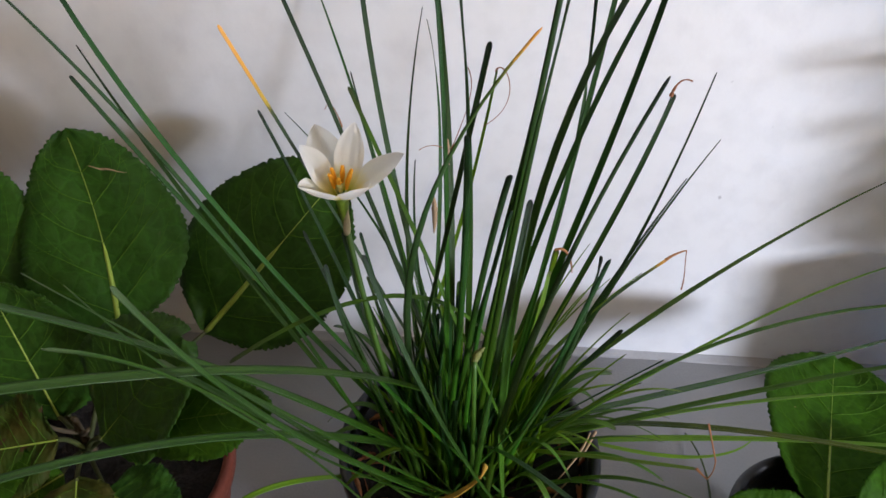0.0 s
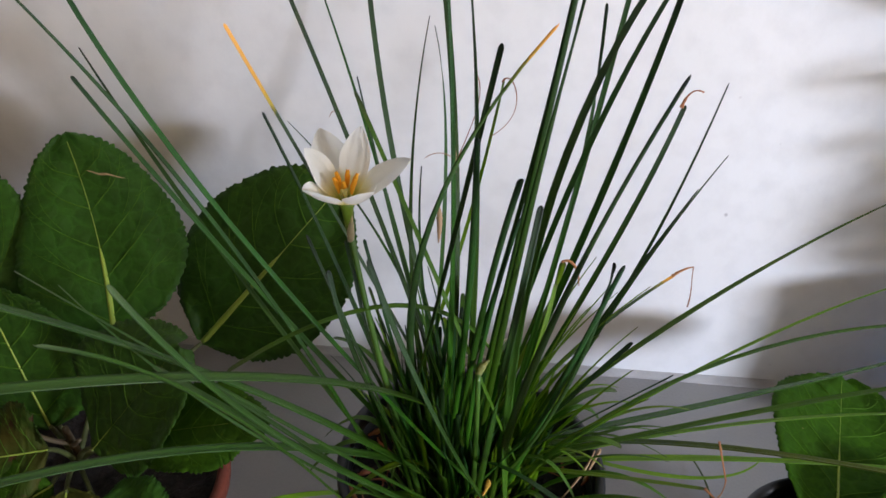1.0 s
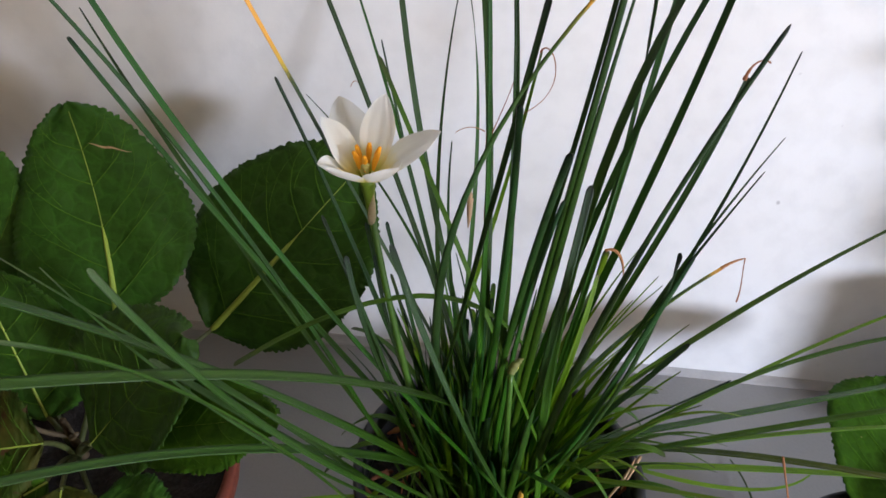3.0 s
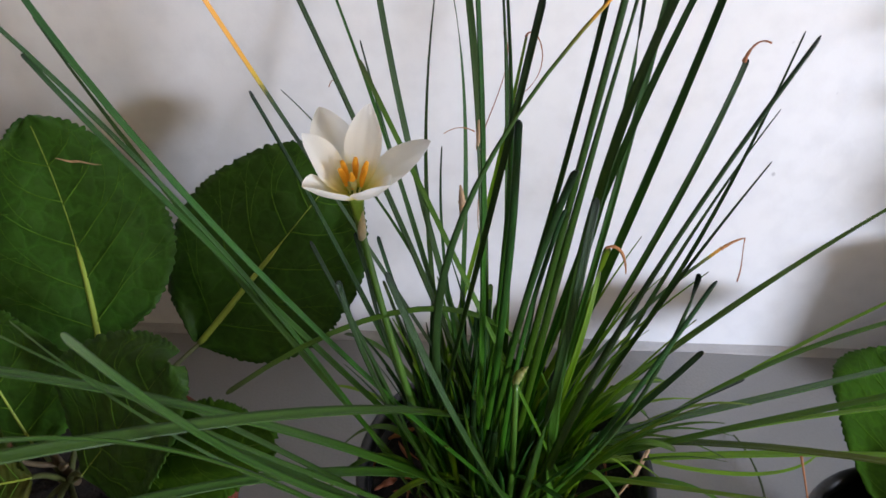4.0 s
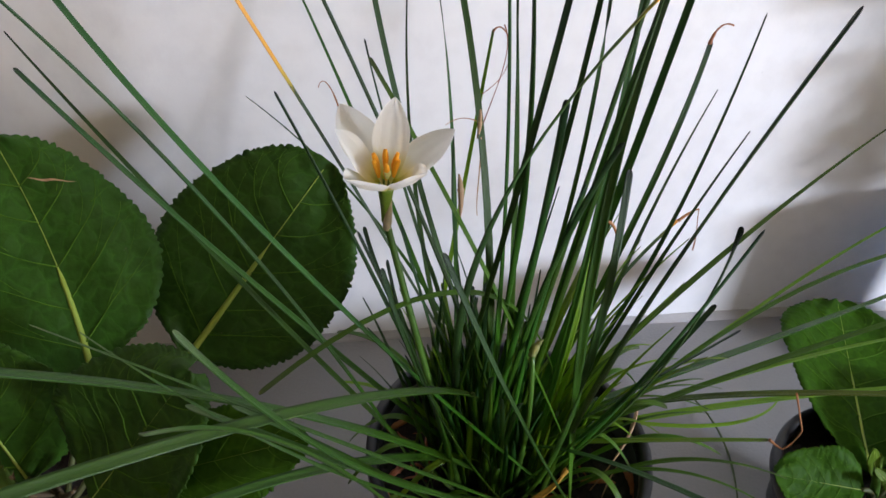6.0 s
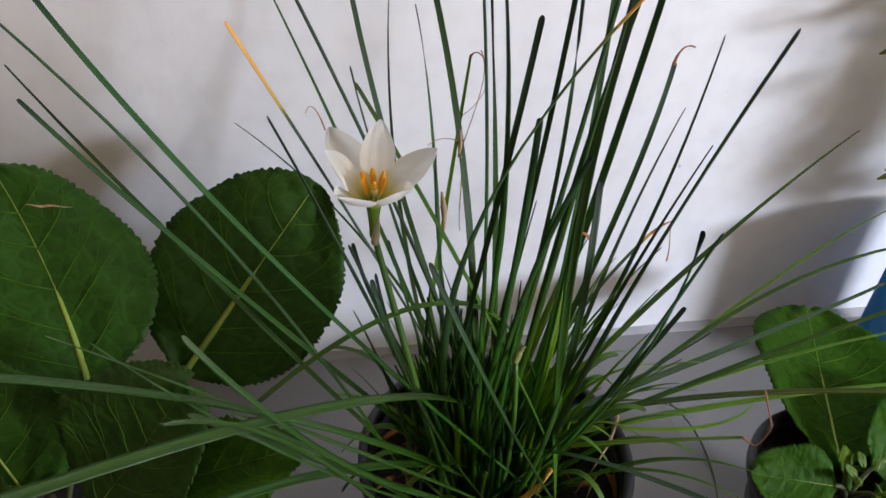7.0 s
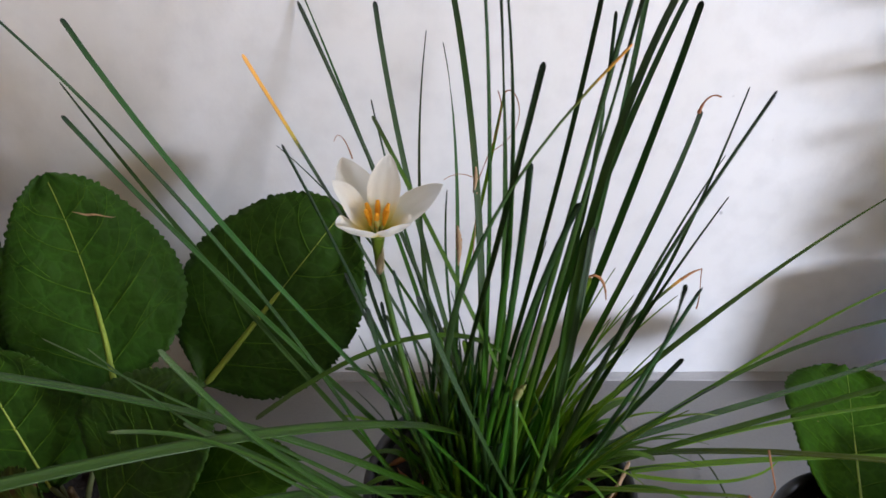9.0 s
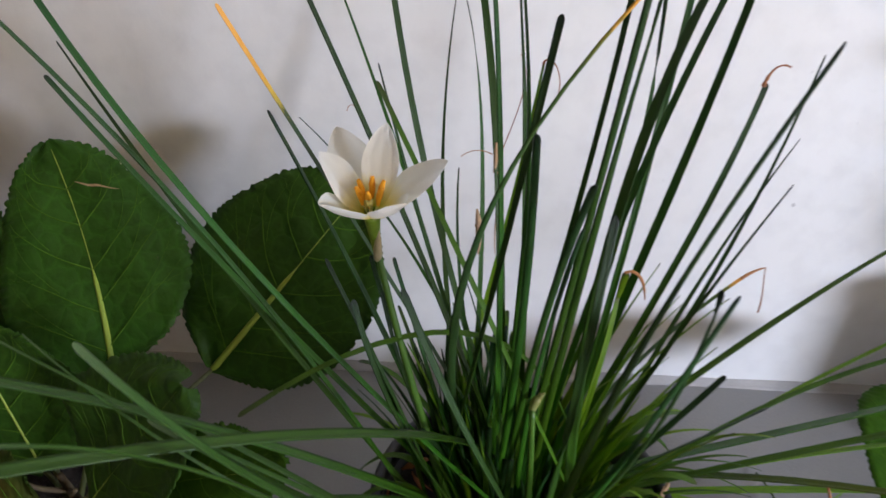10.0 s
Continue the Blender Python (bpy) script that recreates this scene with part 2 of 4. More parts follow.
def strap(points, width, flat=0.38, twist=0.0, segments=16, blunt=0.10, base=0.7, seed=0.0, facing=None, waver=0.0, taper=0.22):
    """A channelled strap leaf along a Bezier curve: fleshy underside, shallow groove on top, blunt tip."""
    bm = bmesh.new()
    uvl = bm.loops.layers.uv.new("UVMap")
    rings, marks = [], []
    length = sum((bezier(points, (q + 1) / 8) - bezier(points, q / 8)).length for q in range(8))
    cap = blunt * 8 if blunt > 0.2 else min(0.2, width * 0.9 / length)
    steps = [(1 - cap) * k / segments for k in range(segments + 1)] + [1 - cap * q for q in (0.75, 0.5, 0.3, 0.15, 0.05, 0.0)]
    if blunt > 0.2:
        cap, steps = blunt, [k / segments for k in range(segments + 1)]
    for t in steps:
        c = bezier(points, t)
        d = (bezier(points, min(1, t + 0.01)) - bezier(points, max(0, t - 0.01))).normalized()
        if waver:
            c = c + Vector((noise.noise((t * 3, seed, 0)), noise.noise((t * 3, seed, 5)), noise.noise((t * 3, seed, 9)))) * waver * min(1, t * 3)
        up = Vector(facing) if facing else Vector((-d.x, -d.y, 0.35)) + Vector((0, 0, 0.5))
        side = d.cross(up)
        side = side.normalized() if side.length > 1e-4 else Vector((1, 0, 0))
        nor = side.cross(d).normalized()
        a = twist * t + 0.25 * noise.noise((seed, t * 2.2, 3))
        side, nor = side * math.cos(a) + nor * math.sin(a), nor * math.cos(a) - side * math.sin(a)
        w = width / 2 * (base + (1 - base) * min(1, t * 4)) * (1 - taper * max(0, t - 0.5) / 0.5)
        if t > 1 - cap:
            w *= math.sqrt(max(0.02, 1 - ((t - 1 + cap) / cap) ** 2)) * 0.95 + 0.05
        w *= 1 + 0.06 * noise.noise((t * 9, seed, 1))
        th = w * flat
        ring = []
        for u, h in ((-1, 0.55), (-0.55, 0.05), (0, -0.12), (0.55, 0.05), (1, 0.55), (0.72, -0.55), (0, -1.0), (-0.72, -0.55)):
            ring.append(bm.verts.new(c + side * (u * w) + nor * (h * th)))
        rings.append(ring)
        marks.append(t)
    us = (0, 0.25, 0.5, 0.75, 1, 0.8, 0.5, 0.2)
    n = 8
    for k in range(len(rings) - 1):
        for i in range(n):
            j = (i + 1) % n
            f = bm.faces.new((rings[k][i], rings[k][j], rings[k + 1][j], rings[k + 1][i]))
            for loop, u, v in zip(f.loops, (us[i], us[j], us[j], us[i]), (marks[k], marks[k], marks[k + 1], marks[k + 1])):
                loop[uvl].uv = (u, v)
    for ring, flip in ((rings[0], True), (rings[-1], False)):
        f = bm.faces.new(ring[::-1] if flip else ring)
        for loop in f.loops:
            loop[uvl].uv = (0.5, 0 if flip else 1)
    return bm


def tube(points, radii, n=8, samples=16, wobble=0.0, seed=0.0):
    """A round stem along a Bezier curve, radius running through radii."""
    bm = bmesh.new()
    uvl = bm.loops.layers.uv.new("UVMap")
    rings = []
    for k in range(samples + 1):
        t = k / samples
        c = bezier(points, t)
        d = (bezier(points, min(1, t + 0.01)) - bezier(points, max(0, t - 0.01))).normalized()
        s = d.orthogonal().normalized() if abs(d.y) > 0.99 else d.cross(Vector((0, 1, 0))).normalized()
        u = d.cross(s)
        x = t * (len(radii) - 1)
        i = min(int(x), len(radii) - 2)
        r = radii[i] + (radii[i + 1] - radii[i]) * (x - i)
        r *= 1 + wobble * noise.noise((t * 14, seed, 0))
        rings.append([bm.verts.new(c + (s * math.cos(2 * math.pi * a / n) + u * math.sin(2 * math.pi * a / n)) * r) for a in range(n)])
    for k in range(samples):
        for i in range(n):
            j = (i + 1) % n
            f = bm.faces.new((rings[k][i], rings[k][j], rings[k + 1][j], rings[k + 1][i]))
            for loop, v in zip(f.loops, (k, k, k + 1, k + 1)):
                loop[uvl].uv = (i / n, v / samples)
    bm.faces.new(rings[0][::-1])
    bm.faces.new(rings[-1])
    return bm


# ---- setting ----
WALL_Y = 0.212
bm = bmesh.new()
bmesh.ops.create_grid(bm, x_segments=60, y_segments=60, size=0.5)
for v in bm.verts:
    v.co = (v.co.x * 6.2 + 0.6, v.co.y * 4.4 - 1.985, 0.0)
geo = bmesh.ops.extrude_face_region(bm, geom=bm.faces[:])
bmesh.ops.translate(bm, vec=(0, 0, -0.1), verts=[g for g in geo["geom"] if isinstance(g, bmesh.types.BMVert)])
bmesh.ops.recalc_face_normals(bm, faces=bm.faces)
floor = tagged(mesh_object("floor", bm, M_FLOOR, smooth=False), "grey painted concrete floor with faint stains", "floor", kind="structure")

bm = bmesh.new()
box(bm, -2.5, 3.7, WALL_Y, WALL_Y + 0.15, -0.1, 2.6)
tagged(mesh_object("wall_north", bm, M_WALL, smooth=False), "white painted plaster wall behind the pots", "wall", kind="structure")
# unseen west wall, added to close the place and bounce warm light
bm = bmesh.new()
box(bm, -2.65, -2.5, -4.2, WALL_Y + 0.15, -0.1, 2.6)
tagged(mesh_object("wall_west", bm, M_BOUNCE, smooth=False), "unseen plain side wall, added to bounce warm light", "wall", kind="structure")
# unseen south side, added to shape the light: a parapet, a long low opening, a board over it, and open air above
OPEN_X = 0.42
bm = bmesh.new()
box(bm, -2.5, OPEN_X, -1.45, -1.30, -0.1, 2.6)
box(bm, OPEN_X, 1.45, -1.45, -1.30, -0.1, 0.80)
box(bm, 1.45, 1.95, -1.45, -1.30, -0.1, 0.42)
box(bm, 1.45, 1.95, -1.45, -1.30, 0.71, 0.80)
box(bm, 1.95, 3.7, -1.45, -1.30, -0.1, 0.80)
box(bm, OPEN_X, 3.7, -1.45, -1.30, 1.55, 2.6)
bmesh.ops.remove_doubles(bm, verts=bm.verts, dist=1e-5)
tagged(mesh_object("wall_south", bm, M_BOUNCE, smooth=False), "unseen warm wall with openings above a parapet, added to shape the light", "wall", kind="structure")
# unseen ceiling, added for the same warm bounce
bm = bmesh.new()
box(bm, -2.65, 3.85, -1.5, WALL_Y + 0.15, 2.6, 2.75)
tagged(mesh_object("ceiling", bm, M_BOUNCE, smooth=False), "unseen plain ceiling, added to bounce warm light", "ceiling", kind="structure")

# soft cement fillet along the foot of the wall
bm = bmesh.new()
prof = [(0.0, 0.0045), (-0.0008, 0.0042), (-0.0016, 0.0032), (-0.0030, 0.0020), (-0.0048, 0.0010), (-0.0068, 0.0002), (-0.0068, -0.01), (0.004, -0.01), (0.004, 0.0045)]
rows = []
for i in range(121):
    x = -1.2 + i * 0.02
    g = 1 + 0.25 * noise.noise((x * 9, 0, 0))
    rows.append([bm.verts.new((x, WALL_Y + p * g - 0.0005, z * g + 0.0004)) for p, z in prof])
for a, b in zip(rows, rows[1:]):
    for i in range(len(prof)):
        j = (i + 1) % len(prof)
        bm.faces.new((a[i], a[j], b[j], b[i]))
bm.faces.new(rows[0])
bm.faces.new(rows[-1][::-1])
bmesh.ops.recalc_face_normals(bm, faces=bm.faces)
tagged(mesh_object("baseboard", bm, M_COVE), "pale cement fillet where wall meets floor", "baseboard", kind="structure")


# ---- pots ----
def pot(name, label, mat, x, y, top_r, height, group="", rim=0.010, lip=0.004, base=0.74, soil_drop=0.02, seed=0):
    """A nursery pot with rolled rim, and the soil in it."""
    ob = thing(name, label, "plant pot", group)
    ob.location = (x, y, 0)
    r0, wall = top_r * base, 0.0022
    body = [(r0, 0.0), (r0 + 0.001, 0.002), (top_r - lip - 0.0005, height - rim), (top_r - lip - wall, height - rim), (top_r - lip - wall - 0.002, height * 0.5), (r0 - wall, 0.004), (0.001, 0.004), (0.001, 0.0)]
    part("body", lathe(body, 72), mat, ob)
    ring = [(top_r - lip - 0.0012, height - rim - 0.002), (top_r - 0.0012, height - rim), (top_r, height - rim + 0.0015), (top_r, height - 0.0015), (top_r - 0.0012, height),
            (top_r - lip, height + 0.0004), (top_r - lip - wall, height - 0.001), (top_r - lip - wall - 0.0006, height - rim)]
    part("rim", lathe(ring, 96, 0.004, seed), mat, ob)
    sr = top_r - lip - wall - 0.001
    bm = bmesh.new()
    rings = []
    for k in range(19):
        r = sr * k / 18
        n = 60
        rings.append([bm.verts.new((r * math.cos(2 * math.pi * i / n), r * math.sin(2 * math.pi * i / n),
                                    height - soil_drop + (0.006 * noise.noise((r * math.cos(2 * math.pi * i / n) * 60, r * math.sin(2 * math.pi * i / n) * 60, seed))
                                                          + 0.003 * noise.noise((r * math.cos(2 * math.pi * i / n) * 170, r * math.sin(2 * math.pi * i / n) * 170, seed + 4)) if k < 18 else 0))) for i in range(n)])
    for a, b in zip(rings, rings[1:]):
        for i in range(60):
            bm.faces.new((a[i], b[i], b[(i + 1) % 60], a[(i + 1) % 60]))
    bmesh.ops.remove_doubles(bm, verts=bm.verts, dist=1e-5)
    part("soil", bm, M_SOIL, ob, "dark crumbly potting soil")
    return ob


pot("plant_pot", "black plastic nursery pot full of rain lily", M_BLACK, 0.0, 0.0, 0.0835, 0.117, "pots along the wall", soil_drop=0.026, seed=1)
pot("plant_pot", "brownish red plastic pot holding a broad-leaved plant", M_TERRA, -0.240, -0.02, 0.088, 0.100, "pots along the wall", rim=0.014, seed=2)
pot("plant_pot", "black plastic pot holding a young broad-leaved plant", M_BLACK, 0.232, -0.032, 0.066, 0.088, "pots along the wall", seed=3)
pot("plant_pot", "blue plastic pot standing by the wall", M_BLUE, 0.410, 0.116, 0.059, 0.148, "pots along the wall", rim=0.008, base=0.94, soil_drop=0.03, seed=4)


# ---- rain lily ----
lily = thing("rain_lily", "clump of narrow dark green leaves with one white flower", "plant")
leaf_count = [0]


def lily_leaf(base, knee, tip, width, mat=None, twist=None, taper=0.22):
    """One strap leaf of the clump from its foot over its knee to its tip."""
    leaf_count[0] += 1
    s = leaf_count[0] * 1.37
    if twist is None:
        twist = 1.1 * noise.noise((s, 2.0, 0.0))
    return part("leaf", strap([base, knee, tip], 0.88 * width, twist=twist, seed=s, taper=taper, segments=18), mat or M_LEAF, lily)


lily_leaf((0.0012, 0.0262, 0.0901), (-0.0604, 0.004, 0.2501), (-0.1276, 0.0062, 0.3853), 0.0034, M_LEAF_YELLOW)
lily_leaf((-0.0198, -0.0139, 0.0899), (-0.0749, 0.0104, 0.2426), (-0.1158, 0.0121, 0.3413), 0.0050)
lily_leaf((0.0091, -0.0066, 0.0901), (-0.0414, 0.1026, 0.2011), (-0.1498, 0.1947, 0.2431), 0.0026, taper=0.75)
lily_leaf((0.0073, -0.0077, 0.0901), (-0.0435, -0.0066, 0.2671), (-0.1067, 0.0284, 0.4003), 0.0052)
lily_leaf((-0.0056, -0.0043, 0.0899), (-0.0668, 0.1412, 0.2313), (-0.1337, 0.2152, 0.3611), 0.0034, taper=0.75)
lily_leaf((0.0005, -0.002, 0.09), (-0.0561, 0.0611, 0.2321), (-0.0776, 0.0593, 0.342), 0.0036)
lily_leaf((0.0439, -0.014, 0.0904), (-0.0113, -0.0321, 0.2438), (-0.0766, 0.0433, 0.3409), 0.0036, M_LEAF_FRESH)
lily_leaf((0.0096, -0.0085, 0.0901), (-0.0565, 0.0509, 0.2511), (-0.0766, 0.0958, 0.3791), 0.0042)
lily_leaf((-0.0141, -0.0117, 0.09), (-0.0635, 0.0655, 0.2228), (-0.0472, 0.1715, 0.3373), 0.0030, taper=0.75)
lily_leaf((-0.0315, -0.0061, 0.0903), (-0.0208, 0.1205, 0.2758), (-0.0406, 0.103, 0.3558), 0.0030, taper=0.75)
lily_leaf((-0.0166, -0.0194, 0.0901), (-0.0118, 0.0211, 0.2897), (-0.0405, 0.1086, 0.3988), 0.0046)
lily_leaf((-0.0187, -0.0156, 0.09), (-0.0159, -0.0107, 0.2995), (-0.0342, -0.0059, 0.4367), 0.0046)
lily_leaf((-0.005, -0.0134, 0.0901), (-0.005, 0.0329, 0.2971), (-0.025, 0.0193, 0.4268), 0.0040)
lily_leaf((-0.0222, 0.0091, 0.0901), (0.0019, -0.0023, 0.2919), (-0.0263, -0.0021, 0.4372), 0.0042)
lily_leaf((-0.0524, -0.0158, 0.0902), (-0.0263, -0.0251, 0.2622), (-0.0075, -0.0127, 0.3925), 0.0038)
lily_leaf((-0.0199, 0.0065, 0.0903), (-0.0706, -0.0273, 0.2914), (0.0072, -0.0736, 0.4234), 0.0044, M_LEAF_YTIP)
lily_leaf((-0.0513, 0.0257, 0.0899), (-0.01, 0.1573, 0.1756), (0.0039, 0.1629, 0.3013), 0.0034, M_LEAF_LIME)
lily_leaf((-0.0035, 0.0172, 0.0901), (0.0105, -0.0146, 0.3004), (0.0199, -0.0337, 0.4608), 0.0050)
lily_leaf((0.0033, 0.0126, 0.0902), (0.006, -0.039, 0.3169), (0.0234, -0.0332, 0.4484), 0.0046)
lily_leaf((0.0037, 0.0434, 0.0895), (0.0688, 0.1283, 0.1847), (0.0534, 0.1146, 0.3711), 0.0034)
lily_leaf((0.0059, -0.0174, 0.09), (0.0381, 0.017, 0.2822), (0.0644, 0.0997, 0.4121), 0.0038)
lily_leaf((0.0262, -0.0572, 0.0904), (-0.0183, -0.0576, 0.3314), (0.0751, 0.065, 0.4166), 0.0052)
lily_leaf((-0.0016, -0.0077, 0.0901), (0.0179, 0.006, 0.3166), (0.0927, 0.1003, 0.4058), 0.0044)
lily_leaf((-0.0051, -0.0129, 0.0902), (0.0643, 0.0565, 0.2889), (0.0814, 0.0682, 0.3923), 0.0050)
lily_leaf((0.0111, -0.0277, 0.0899), (0.0079, -0.072, 0.2764), (0.0475, -0.0909, 0.4166), 0.0052)
lily_leaf((-0.0023, 0.0026, 0.0901), (0.0753, 0.0431, 0.2647), (0.0998, 0.0811, 0.3291), 0.0040)
lily_leaf((0.0088, 0.014, 0.0899), (0.0789, 0.027, 0.1977), (0.1122, 0.059, 0.3529), 0.0036, taper=0.75)
lily_leaf((0.016, -0.0128, 0.0898), (0.0893, 0.1012, 0.1803), (0.1709, 0.1861, 0.2456), 0.0034, taper=0.75)
lily_leaf((0.0078, -0.0125, 0.09), (0.0567, 0.0122, 0.2207), (0.0982, 0.0195, 0.3125), 0.0032, taper=0.75)
lily_leaf((-0.0107, -0.0034, 0.0901), (0.0457, 0.0613, 0.1587), (0.1363, 0.1265, 0.1796), 0.0032, M_LEAF_YTIP)
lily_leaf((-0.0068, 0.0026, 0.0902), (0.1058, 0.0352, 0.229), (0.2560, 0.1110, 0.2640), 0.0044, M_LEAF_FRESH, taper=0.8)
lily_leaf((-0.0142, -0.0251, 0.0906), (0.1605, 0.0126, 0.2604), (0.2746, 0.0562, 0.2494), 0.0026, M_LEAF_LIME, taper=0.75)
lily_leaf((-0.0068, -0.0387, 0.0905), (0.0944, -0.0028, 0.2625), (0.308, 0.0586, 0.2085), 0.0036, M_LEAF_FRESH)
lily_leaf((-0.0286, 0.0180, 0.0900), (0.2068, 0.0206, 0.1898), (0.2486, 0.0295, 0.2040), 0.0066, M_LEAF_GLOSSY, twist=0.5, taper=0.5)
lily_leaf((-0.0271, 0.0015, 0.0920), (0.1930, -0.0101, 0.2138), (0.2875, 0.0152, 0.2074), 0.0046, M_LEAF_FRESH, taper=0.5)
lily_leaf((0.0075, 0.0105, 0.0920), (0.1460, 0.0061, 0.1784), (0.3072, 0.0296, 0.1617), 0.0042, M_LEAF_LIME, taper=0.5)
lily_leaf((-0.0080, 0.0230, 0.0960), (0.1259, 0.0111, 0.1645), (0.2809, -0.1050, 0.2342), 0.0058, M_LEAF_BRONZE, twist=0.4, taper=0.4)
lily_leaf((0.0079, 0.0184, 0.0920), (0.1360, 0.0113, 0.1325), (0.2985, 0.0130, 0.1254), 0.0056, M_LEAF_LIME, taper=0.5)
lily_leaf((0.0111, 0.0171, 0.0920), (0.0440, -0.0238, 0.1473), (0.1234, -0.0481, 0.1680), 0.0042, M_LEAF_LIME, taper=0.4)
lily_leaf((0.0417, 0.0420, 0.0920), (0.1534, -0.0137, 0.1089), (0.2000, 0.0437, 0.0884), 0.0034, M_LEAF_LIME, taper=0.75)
lily_leaf((0.0034, 0.0103, 0.0903), (-0.0034, -0.0526, 0.208), (0.0524, -0.1658, 0.2703), 0.0036)
lily_leaf((-0.0015, -0.0147, 0.09), (0.0364, -0.0871, 0.2465), (0.0387, -0.0865, 0.3403), 0.0042)
lily_leaf((0.017, -0.0107, 0.09), (0.0242, -0.0735, 0.2314), (0.0395, -0.0965, 0.3468), 0.0042)
lily_leaf((-0.0101, -0.0181, 0.0902), (0.0065, -0.0834, 0.2214), (0.0636, -0.0509, 0.2706), 0.0036)
lily_leaf((-0.0112, -0.0017, 0.09), (-0.0073, -0.0092, 0.248), (0.003, -0.0598, 0.3575), 0.0042)
lily_leaf((0.0325, -0.0264, 0.0910), (-0.1208, -0.0581, 0.3078), (-0.1927, -0.0017, 0.4013), 0.0037)
lily_leaf((-0.0479, -0.0071, 0.0910), (-0.1299, -0.0051, 0.2972), (-0.2063, -0.0269, 0.4127), 0.0042)
lily_leaf((-0.0259, -0.0211, 0.0905), (-0.1601, 0.0316, 0.2462), (-0.2517, 0.1141, 0.3237), 0.0038, taper=0.75)
lily_leaf((0.0005, -0.0172, 0.0920), (-0.1599, 0.0347, 0.2441), (-0.2293, 0.0574, 0.3313), 0.0044)
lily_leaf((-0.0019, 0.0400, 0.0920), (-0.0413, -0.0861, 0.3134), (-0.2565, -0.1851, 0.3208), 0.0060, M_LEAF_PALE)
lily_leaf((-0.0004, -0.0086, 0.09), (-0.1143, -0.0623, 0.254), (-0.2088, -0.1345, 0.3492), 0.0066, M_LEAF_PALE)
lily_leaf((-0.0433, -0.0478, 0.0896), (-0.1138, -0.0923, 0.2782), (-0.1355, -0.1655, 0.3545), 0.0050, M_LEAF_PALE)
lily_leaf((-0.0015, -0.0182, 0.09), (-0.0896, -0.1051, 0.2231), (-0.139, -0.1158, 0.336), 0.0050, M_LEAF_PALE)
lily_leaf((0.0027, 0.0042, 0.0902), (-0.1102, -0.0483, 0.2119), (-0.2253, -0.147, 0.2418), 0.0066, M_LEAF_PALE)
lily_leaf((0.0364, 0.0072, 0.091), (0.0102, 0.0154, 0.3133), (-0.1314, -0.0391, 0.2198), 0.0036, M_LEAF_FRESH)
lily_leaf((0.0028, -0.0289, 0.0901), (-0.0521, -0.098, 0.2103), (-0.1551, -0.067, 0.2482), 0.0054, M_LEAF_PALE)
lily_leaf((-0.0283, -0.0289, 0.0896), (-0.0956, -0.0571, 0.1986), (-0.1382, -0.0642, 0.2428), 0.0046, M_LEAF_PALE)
lily_leaf((-0.0353, -0.0095, 0.09), (-0.0405, -0.0518, 0.1917), (-0.0859, -0.0416, 0.3105), 0.0040)
lily_leaf((0.0027, -0.0211, 0.0901), (-0.0017, -0.1029, 0.2408), (0.0137, -0.0461, 0.3375), 0.0042)
lily_leaf((0.0458, -0.05, 0.0902), (-0.0114, -0.1008, 0.2097), (-0.0562, -0.0622, 0.3151), 0.0044)
lily_leaf((-0.0044, -0.0219, 0.09), (-0.0606, -0.0616, 0.2186), (-0.077, -0.0416, 0.2918), 0.0040)
lily_leaf((0.004, -0.0057, 0.0901), (-0.0682, 0.0158, 0.1944), (-0.0809, 0.0301, 0.2579), 0.0040)
lily_leaf((-0.0109, -0.0129, 0.0899), (-0.0594, -0.0149, 0.1846), (-0.0719, -0.0002, 0.2613), 0.0040)
lily_leaf((-0.0147, 0.0056, 0.0902), (0.0412, 0.0456, 0.1926), (0.0406, 0.0328, 0.2522), 0.0055, M_LEAF_LIME)
lily_leaf((-0.0236, 0.0007, 0.0901), (0.0173, 0.0317, 0.284), (0.0274, 0.0466, 0.41), 0.0038)
lily_leaf((-0.0167, 0.0048, 0.0901), (-0.0085, -0.0241, 0.2509), (-0.0151, -0.0487, 0.3679), 0.0040)
lily_leaf((-0.019, -0.0026, 0.09), (-0.0059, 0.0069, 0.2047), (0.0111, 0.0199, 0.285), 0.0028, taper=0.75)
lily_leaf((0.0009, -0.009, 0.09), (-0.0436, 0.0096, 0.2287), (-0.0402, 0.0238, 0.3118), 0.0028, taper=0.75)
lily_leaf((-0.0044, -0.0092, 0.09), (-0.0075, -0.0133, 0.2217), (0.0084, -0.0201, 0.3135), 0.0036)
lily_leaf((-0.0187, -0.0147, 0.0899), (-0.0463, -0.0113, 0.2058), (-0.066, -0.0033, 0.2831), 0.0036)
lily_leaf((-0.0059, 0.0035, 0.0902), (0.0521, -0.0188, 0.1761), (0.0935, -0.0328, 0.2351), 0.0034)
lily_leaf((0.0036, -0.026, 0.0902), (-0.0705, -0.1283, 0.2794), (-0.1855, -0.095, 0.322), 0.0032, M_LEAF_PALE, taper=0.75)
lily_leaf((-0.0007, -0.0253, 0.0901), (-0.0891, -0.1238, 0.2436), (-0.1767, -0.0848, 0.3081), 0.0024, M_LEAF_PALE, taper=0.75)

lily_leaf((-0.0621, -0.0166, 0.1000), (-0.1355, -0.0671, 0.1642), (-0.1523, -0.0605, 0.0876), 0.0040, M_LEAF_LIME, taper=0.6)
lily_leaf((0.0050, -0.0080, 0.0900), (0.0300, 0.0050, 0.1824), (0.0380, 0.0300, 0.2390), 0.0042, M_LEAF_LIME, taper=0.4)
